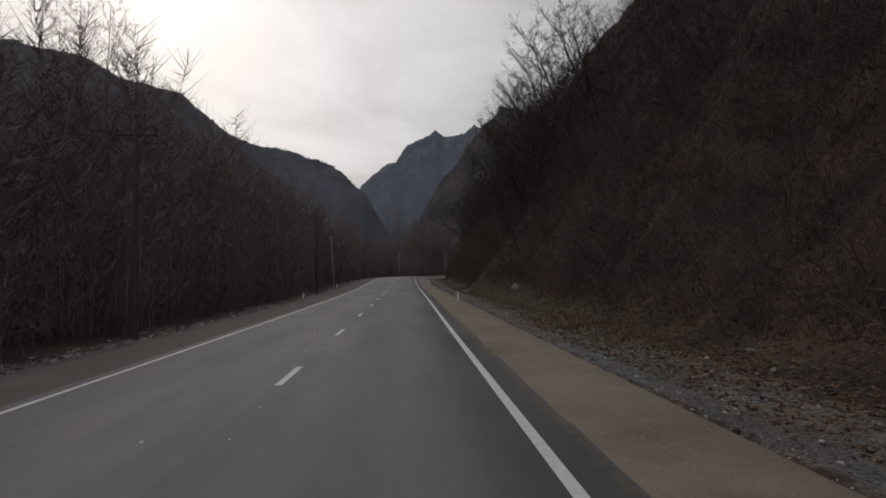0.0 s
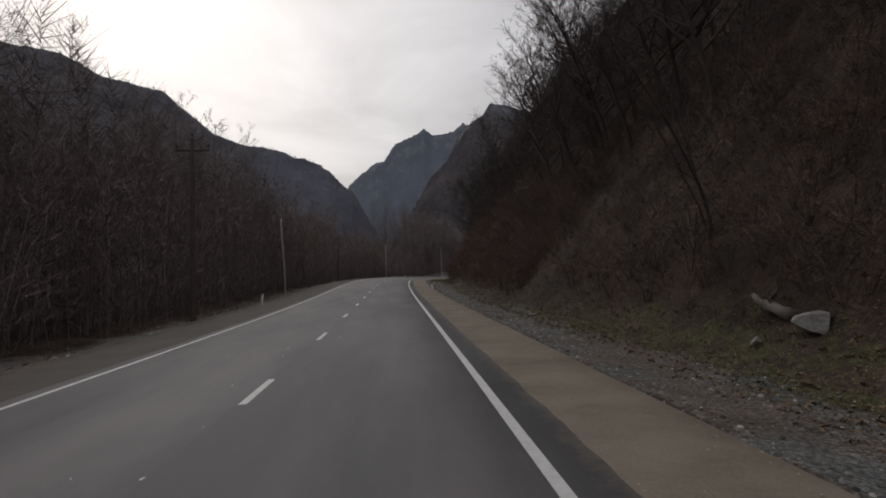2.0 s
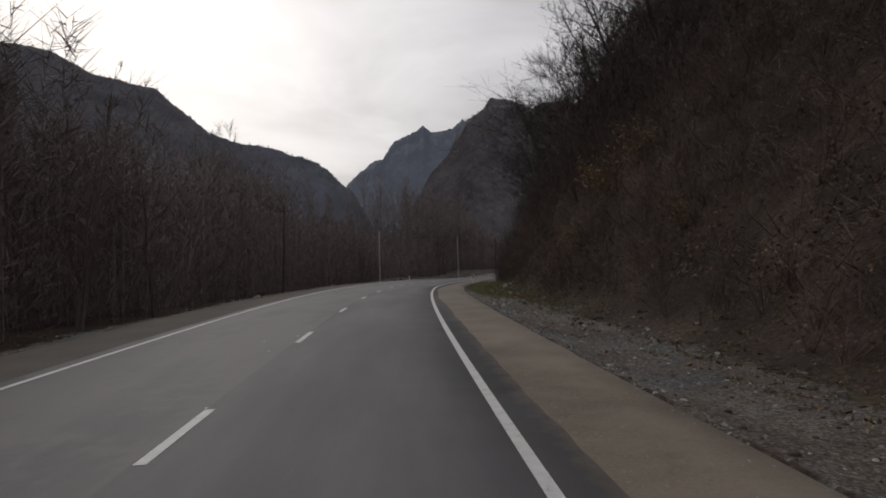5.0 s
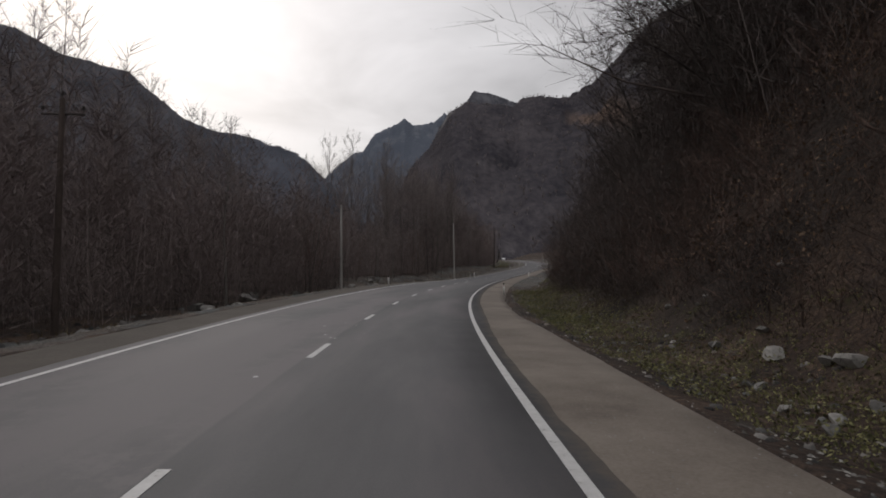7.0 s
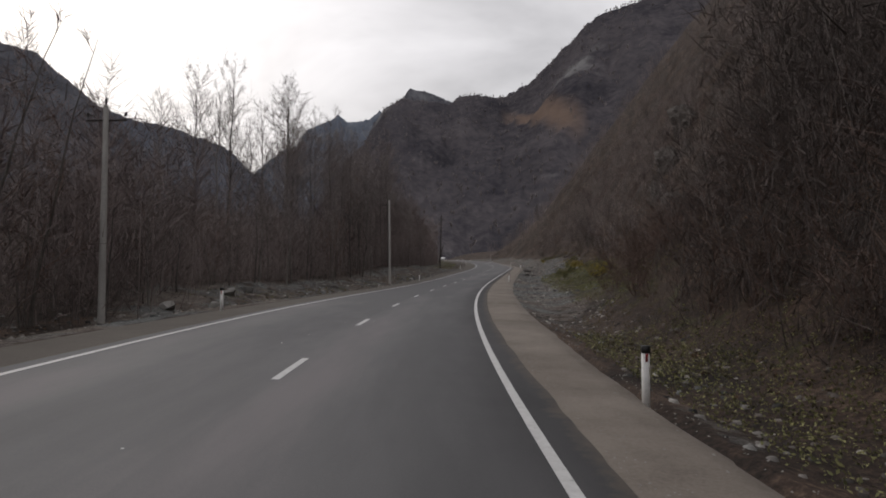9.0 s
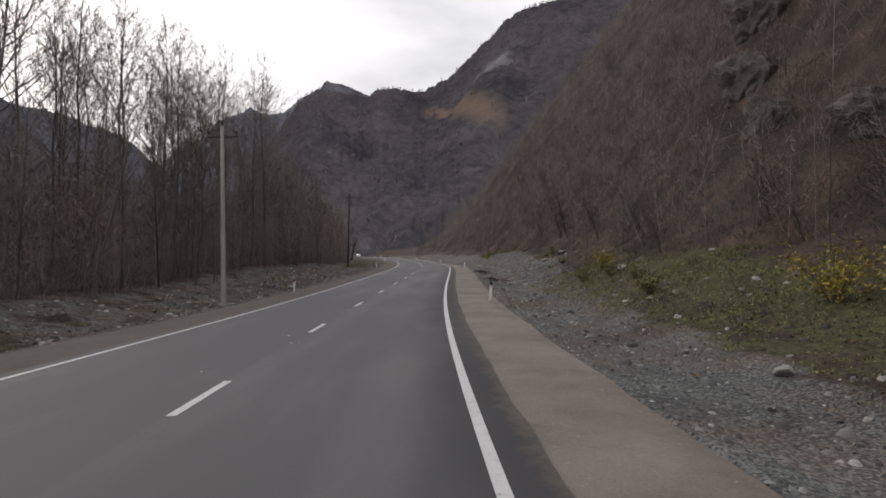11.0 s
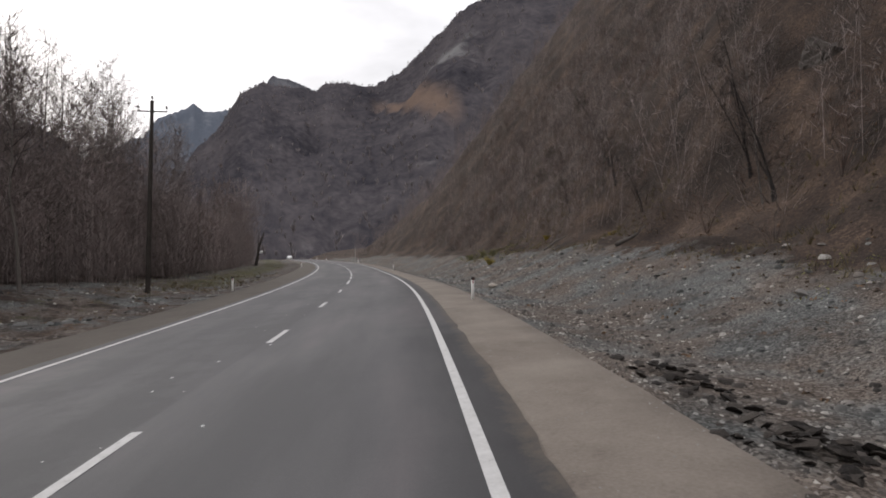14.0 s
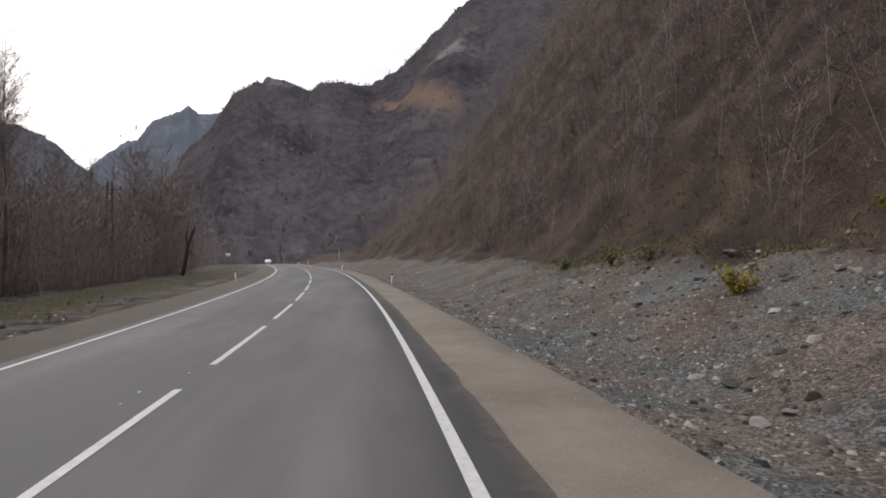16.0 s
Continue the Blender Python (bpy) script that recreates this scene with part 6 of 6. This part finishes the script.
# ---- yellow bushes ----
def leafy_bush(name, s, n, size, leaf, label, leaf_label, group):
    base = new(name)
    base.matrix_basis = pose(*place(s, n, -0.05), 0, 0, rng.uniform(0, 360))
    tagged(base, label, "bush", group)
    rnd = np.random.default_rng(int(s * 10))
    stems, leaves = Build(), Build()
    for _ in range(24):
        a, out = rnd.uniform(0, 6.28), rnd.uniform(0.1, 0.85)
        tip = np.array([math.cos(a) * out, math.sin(a) * out, rnd.uniform(0.35, 0.9)]) * size
        stems.tube([(0, 0, -0.05), tip * (0.4, 0.4, 0.55), tip], [0.012, 0.008, 0.003], 3)
        for _ in range(26):
            f = rnd.uniform(0.15, 1.05)
            p = tip * np.array([f, f, f ** 0.8]) + rnd.normal(0, 0.05 * size, 3)
            u = unit(rnd.normal(0, 1, 3)) * rnd.uniform(0.028, 0.060) * max(1.0, 0.8 * size)
            w = np.cross(u, unit(rnd.normal(0, 1, 3))) * 0.6
            leaves.add([p - u, p + w, p + u, p - w], [(0, 1, 2), (0, 2, 3)])
    part("woody_base", stems, TWIG, base, "thin bare brown twigs")
    part("foliage", leaves, leaf, base, leaf_label)


for s, n, size in [(283.2, 10.5, 0.85), (200.2, 11.6, 1.5), (201.2, 12.3, 1.3), (219.3, 11.5, 1.4), (220.4, 12.0, 1.0), (272.2, 15.6, 0.5), (284.4, 15.4, 0.45)]:
    leafy_bush("yellow_bush", s, n, size, YELLOW_LEAF, "bush with bright yellow autumn leaves on the scree", "bright yellow leaves", "yellow bushes")
for s, n, size in [(293.0, 12.1, 1.1), (297.4, 11.9, 0.9), (290.9, 12.5, 0.9), (245.5, 13.1, 0.9), (246.4, 12.6, 0.7), (216.8, 10.0, 0.9), (206.8, 9.9, 0.9), (215.3, 10.9, 1.0), (230.3, 11.4, 0.8), (210.5, 10.6, 0.8)]:
    leafy_bush("green_bush", s, n, size * 0.9, GREEN_LEAF, "low dull green bramble bush on the scree", "dull green leaves", "green bushes on the scree")
for s, n, size in [(114.5, 12.3, 2.4), (112.4, 13.2, 2.6), (117.0, 12.9, 2.2), (115.5, 10.8, 1.5), (118.5, 11.2, 1.4), (85.4, 11.4, 1.6), (88.0, 11.6, 1.2), (104.0, 11.4, 1.4)]:
    leafy_bush("ochre_bush", s, n, size, OCHRE_LEAF, "tall shrub with withered ochre leaves on the slope", "withered ochre leaves", "withered shrubs on the slope")


# ---- roadside furniture ----
def guide_post():
    """White flexible roadside post with a black cap and a red reflector."""
    base = new("guide_post")
    tagged(base, "white plastic guide post with black cap and red reflector", "guide post", "guide posts along the road")
    body, cap, lens = Build(), Build(), Build()
    w, d = 0.047, 0.040
    k = [(-w, -d), (-w * 0.5, -d * 1.25), (w * 0.5, -d * 1.25), (w, -d), (w, d), (-w, d)]
    def prism(b, z0, z1, grow_by, top_shift=0.0):
        v = [(x * grow_by, y * grow_by, z0) for x, y in k] + [(x * grow_by, y * grow_by, z1 + (top_shift if y > 0 else 0)) for x, y in k]
        f = []
        for i in range(6):
            j = (i + 1) % 6
            f += [(i, j, j + 6), (i, j + 6, i + 6)]
        f += [(6, 6 + i, 7 + i) for i in range(1, 5)] + [(0, i + 1, i) for i in range(1, 5)]
        b.add(v, f)
    prism(body, -0.3, 0.66, 1.0)
    cap.box((0, -0.004, 0.71), (2 * w * 1.12, 2 * d * 1.3, 0.10))
    lens.box((0, -d * 1.25 - 0.004, 0.600), (0.036, 0.008, 0.12))
    part("post_body", body, WHITE_POST, base)
    part("cap", cap, BLACK_POST, base, "black plastic cap")
    part("reflector", lens, RED_LENS, base, "red reflector strip")
    return base


posts = [(35.5, 4.97), (82.2, 5.0), (162.0, 5.3), (210.2, 5.05), (258.3, 5.12), (313.5, 5.6), (45.3, -5.6), (72.3, -6.2), (174.6, -5.6), (223.8, -5.8), (273.4, -6.4), (321.5, -5.8), (357, 5.3), (412, 5.3), (436, 5.3), (455, 5.3)]
post = guide_post()
for i, (s, n) in enumerate(posts):
    x, y = plan(s, n)
    m = pose(float(x), float(y), float(road_z(s, n)) - 0.05, rng.uniform(-2, 2), rng.uniform(-3, 3), road_turn(s) + (0 if n > 0 else 180) * 0)
    if i == 0:
        post.matrix_basis = m
    else:
        copy_thing(post, m)


def utility_pole(s, n, material, height, label, lean_x=0.0, lean_y=0.0):
    """Power-line pole with a steel crossarm and three insulators; gives the wire heads."""
    base = new("utility_pole")
    at = place(s, n, 0)
    m = pose(*at, lean_y, lean_x, road_turn(s))
    base.matrix_basis = m
    tagged(base, label, "utility pole", "utility poles along the road")
    shaft = Build()
    shaft.tube([(0, 0, -0.8), (0, 0, 0.0), (0, 0, height * 0.5), (0, 0, height - 0.03), (0, 0, height)], [0.135, 0.13, 0.11, 0.088, 0.075], 10, True)
    part("shaft", shaft, material, base, smooth=False)
    arm = Build()
    arm.box((0, 0.06, height - 0.55), (1.52, 0.06, 0.06))
    arm.box((0, 0.10, height - 0.55), (0.24, 0.02, 0.10))
    part("crossarm", arm, STEEL, base, "rusty steel crossarm")
    heads = []
    for x, z in ((-0.72, height - 0.50), (0.72, height - 0.50), (0.0, height)):
        y = 0.06 if x else 0.0
        ins = Build()
        ins.tube([(x, y, z - 0.06), (x, y, z + 0.14)], [0.012, 0.012], 5)
        ins.tube([(x, y, z + 0.10), (x, y, z + 0.13), (x, y, z + 0.17), (x, y, z + 0.18), (x, y, z + 0.24), (x, y, z + 0.27)], [0.05, 0.065, 0.035, 0.055, 0.045, 0.012], 8, True)
        part("insulator", ins, PORCELAIN, base, "dark glazed insulator")
        heads.append(m @ Vector((x, y, z + 0.18)))
    return heads


GREY_POLE = "weathered grey concrete utility pole with steel crossarm"
BROWN_LABEL = "weathered, dimmed brown utility pole with rusty steel crossarm"
WOOD_POLE = "dark wooden utility pole with steel crossarm"
# brown at 23.3 and 139.9 puts those poles' dim shade into colour
pole_rows = [(-16, -8.5, CONCRETE, GREY_POLE, 8.2), (23.3, -8.0, BROWN_POLE, BROWN_LABEL, 8.3), (61.8, -7.0, BROWN_POLE, BROWN_LABEL, 8.3), (101.8, -10.2, CONCRETE, GREY_POLE, 8.2), (139.9, -11.0, BROWN_POLE, BROWN_LABEL, 8.2), (175.2, -10.3, CONCRETE, GREY_POLE, 8.2),
             (218.5, -8.0, CONCRETE, GREY_POLE, 9.3), (270.8, -10.1, DARK_WOOD, WOOD_POLE, 10.1), (331, -17.3, DARK_WOOD, WOOD_POLE, 9.0), (334, -18.8, DARK_WOOD, WOOD_POLE, 9.4)]
lines = [utility_pole(s, n, mat, h, label, -4.2 if 100 < s < 103 else 1.2 * math.sin(s), 1.0 * math.cos(1.7 * s)) for s, n, mat, label, h in pole_rows]
for a, b in zip(lines[:-1], lines[1:-1]):
    for p, q in zip(a, b):
        wire_b = Build()
        u = np.linspace(0, 1, 13)[:, None]
        pts = np.array(p)[None] * (1 - u) + np.array(q)[None] * u
        pts[:, 2] -= 2.4 * (u * (1 - u))[:, 0]
        wire_b.tube(pts, np.full(13, 0.006), 3)
        tagged(new("power_line", wire_b.mesh("power_line", STEEL)), "thin dark overhead wire hung between the poles", "power line", "overhead wires")


# ---- logs, rubble, snag ----
def log(s, n, length, radius, turn, tip, label):
    base = new("fallen_log")
    across, along = math.cos(math.radians(turn - road_turn(s))) * length / 2, math.sin(math.radians(turn - road_turn(s))) * length / 2
    a, b = place(s - along, n - across), place(s + along, n + across)
    base.matrix_basis = pose((a.x + b.x) / 2, (a.y + b.y) / 2, (a.z + b.z) / 2 + radius * (0.7 + tip), 0, -math.degrees(math.asin(max(-0.9, min(0.9, (b.z - a.z) / length)))), turn)
    tagged(base, label, "log", "dead wood on the slope")
    b = Build()
    rnd = np.random.default_rng(int(s))
    x = np.linspace(-length / 2, length / 2, 8)
    pts = np.stack([x, 0.06 * np.cumsum(rnd.normal(0, 1, 8)), 0.03 * np.cumsum(rnd.normal(0, 1, 8))], 1)
    b.tube(pts, np.linspace(radius, radius * 0.45, 8) * (1 + rnd.normal(0, 0.13, 8)), 9, True)
    for i in (2, 4, 5):
        stub = Build()
        stub.tube([pts[i], pts[i] + np.array((1.6, rnd.normal(0, 1.5), 2.4)) * radius], [radius * 0.35, radius * 0.1], 5)
        part("stub", stub, BARK, base)
    part("trunk", b, BARK, base, smooth=True)


log(265.9, 14.0, 3.0, 0.10, road_turn(265) + 36, 1.0, "bare fallen trunk lying on the scree slope")
log(275.4, 13.2, 1.9, 0.075, road_turn(275) + 12, 0.4, "dark fallen trunk lying on the littered slope")
log(46.3, 10.2, 1.9, 0.15, road_turn(45) + 82, 0.3, "dark broken stump lying at the foot of the slope")

# dead leaning tree past the bend
snag = new("dead_tree")
snag.matrix_basis = pose(*place(340.6, -13.1, -0.2), 0, 9, road_turn(340)) @ Matrix.Scale(1.35, 4)
tagged(snag, "dark broken dead tree leaning at the edge of the wood", "tree")
b1, b2, b3 = Build(), Build(), Build()
b1.tube([(0, 0, -0.2), (0.05, 0, 1.2), (0.0, 0.05, 2.4), (0.22, 0, 3.7), (0.32, 0, 4.3)], [0.19, 0.16, 0.14, 0.11, 0.05], 7, True)
b2.tube([(0.0, 0.05, 2.4), (-0.2, 0, 3.2), (-0.22, 0.1, 4.2)], [0.09, 0.07, 0.03], 5)
b3.tube([(0.05, 0, 1.6), (0.35, 0.1, 2.2), (0.4, 0.1, 3.0)], [0.06, 0.04, 0.015], 5)
part("trunk", b1, DARK_WOOD, snag, smooth=True)
part("branch", b2, DARK_WOOD, snag)
part("branch", b3, DARK_WOOD, snag)

# black clods of broken asphalt along the edge of the scree
CLODS = [stone_mesh("clod", 450 + i, TAR_CLOD, 0.55, 1) for i in range(3)]
for s0, n0, count in [(242.7, 6.25, 60), (245.9, 6.4, 60), (230.9, 6.5, 34), (229.4, 6.9, 26), (241.6, 6.0, 10)]:
    heap = new("asphalt_rubble")
    heap.matrix_basis = pose(*place(s0, n0, 0.0), 0, 0, road_turn(s0))
    tagged(heap, "heap of broken black asphalt clods on the shoulder edge", "rubble", "heaps of asphalt rubble")
    for _ in range(count):
        ds, dn = rng.normal(0, 0.70), rng.normal(0, 0.30)
        dz = float(ground_z(s0 + ds, n0 + dn) - ground_z(s0, n0))
        clod = new("clod", CLODS[int(rng.integers(0, 3))])
        clod.parent = heap
        size = rng.uniform(0.09, 0.36)
        dz += 0.16 * math.exp(-(ds / 0.8) ** 2 - (dn / 0.35) ** 2) * rng.uniform(0.2, 1.0)
        clod.matrix_basis = pose(dn, ds, dz + 0.05 * size, rng.uniform(-25, 25), rng.uniform(-25, 25), rng.uniform(0, 360)) @ Matrix.Diagonal((size, size, size * 0.6, 1))

# worn flecks of old paint and pale patches on the asphalt
for k in range(150):
    s, n = rng.uniform(4, 290), rng.normal(-0.30, 0.30)
    fleck = new("paint_fleck", None)
    rnd_s = rng.uniform(0.012, 0.045)
    bm = bmesh.new()
    x, y = plan(s, n)
    ring = [bm.verts.new((math.cos(a) * rnd_s * rng.uniform(0.4, 1.0), math.sin(a) * rnd_s * rng.uniform(0.8, 1.9), 0)) for a in np.linspace(0, 6.28, 8)[:-1]]
    bm.faces.new(ring)
    me = bpy.data.meshes.new("paint_fleck"); bm.to_mesh(me); bm.free()
    me.materials.append(PAINT)
    bpy.data.objects.remove(fleck)
    fleck = new("paint_fleck", me)
    fleck.matrix_basis = pose(float(x), float(y), float(road_z(s, n)) + 0.005, 0, math.degrees(math.atan(-float(spread(BANK, s, -20, 46.0)) / 100)) , road_turn(s))
    fleck.parent = road


# ---- far end: small car, sign and marker pole ----
def far_car(s, n):
    base = new("car")
    x, y = plan(s, n)
    base.matrix_basis = pose(float(x), float(y), float(road_z(s, n)), 0, 0, road_turn(s) + 180)
    tagged(base, "small white hatchback far along the road", "car")
    body, glass = Build(), Build()
    prof = [(-2.0, 0.35), (-2.05, 0.75), (-1.85, 0.95), (-1.1, 1.02), (-0.5, 1.42), (1.1, 1.46), (1.75, 1.0), (2.0, 0.9), (2.0, 0.35)]
    k = len(prof)
    v = [(-0.82, a, b) for a, b in prof] + [(0.82, a, b) for a, b in prof]
    f = []
    for i in range(k):
        j = (i + 1) % k
        f += [(i, j, j + k), (i, j + k, i + k)]
    f += [(0, i + 1, i) for i in range(1, k - 1)] + [(k, k + i, k + i + 1) for i in range(1, k - 1)]
    body.add(v, f)
    glass.box((0, -0.82, 1.22), (1.35, 0.5, 0.30))
    part("body", body, CAR_PAINT, base)
    part("windscreen", glass, CAR_GLASS, base, "dark windscreen")
    for wx in (-0.78, 0.78):
        for wy in (-1.3, 1.3):
            w = Build()
            w.tube([(wx - 0.1, wy, 0.31), (wx + 0.1, wy, 0.31)], [0.31, 0.31], 14, True)
            part("wheel", w, RUBBER, base)


far_car(459, -1.6)
sign = new("road_sign")
sx, sy = plan(425, -12.0)
sign.matrix_basis = pose(float(sx), float(sy), float(ground_z(425, -12.0)), 0, 0, road_turn(425))
tagged(sign, "small white road sign on a steel post", "road sign")
sp, sb = Build(), Build()
sp.tube([(0, 0, -0.3), (0, 0, 2.9)], [0.035, 0.035], 6, True)
sb.box((0, -0.05, 2.4), (1.1, 0.02, 0.75))
part("post", sp, STEEL, sign)
part("panel", sb, WHITE_POST, sign, "white sign panel")
mark = new("marker_pole")
mx_, my_ = plan(362, 5.4)
mark.matrix_basis = pose(float(mx_), float(my_), float(ground_z(362, 5.4)), 0, 0, road_turn(362))
tagged(mark, "thin grey steel marker pole on the shoulder", "pole")
mp, mc = Build(), Build()
mp.tube([(0, 0, -0.3), (0, 0, 3.1)], [0.045, 0.04], 6, True)
mc.box((0, 0, 3.12), (0.12, 0.12, 0.05))
part("shaft", mp, CONCRETE, mark)
part("cap", mc, STEEL, mark)
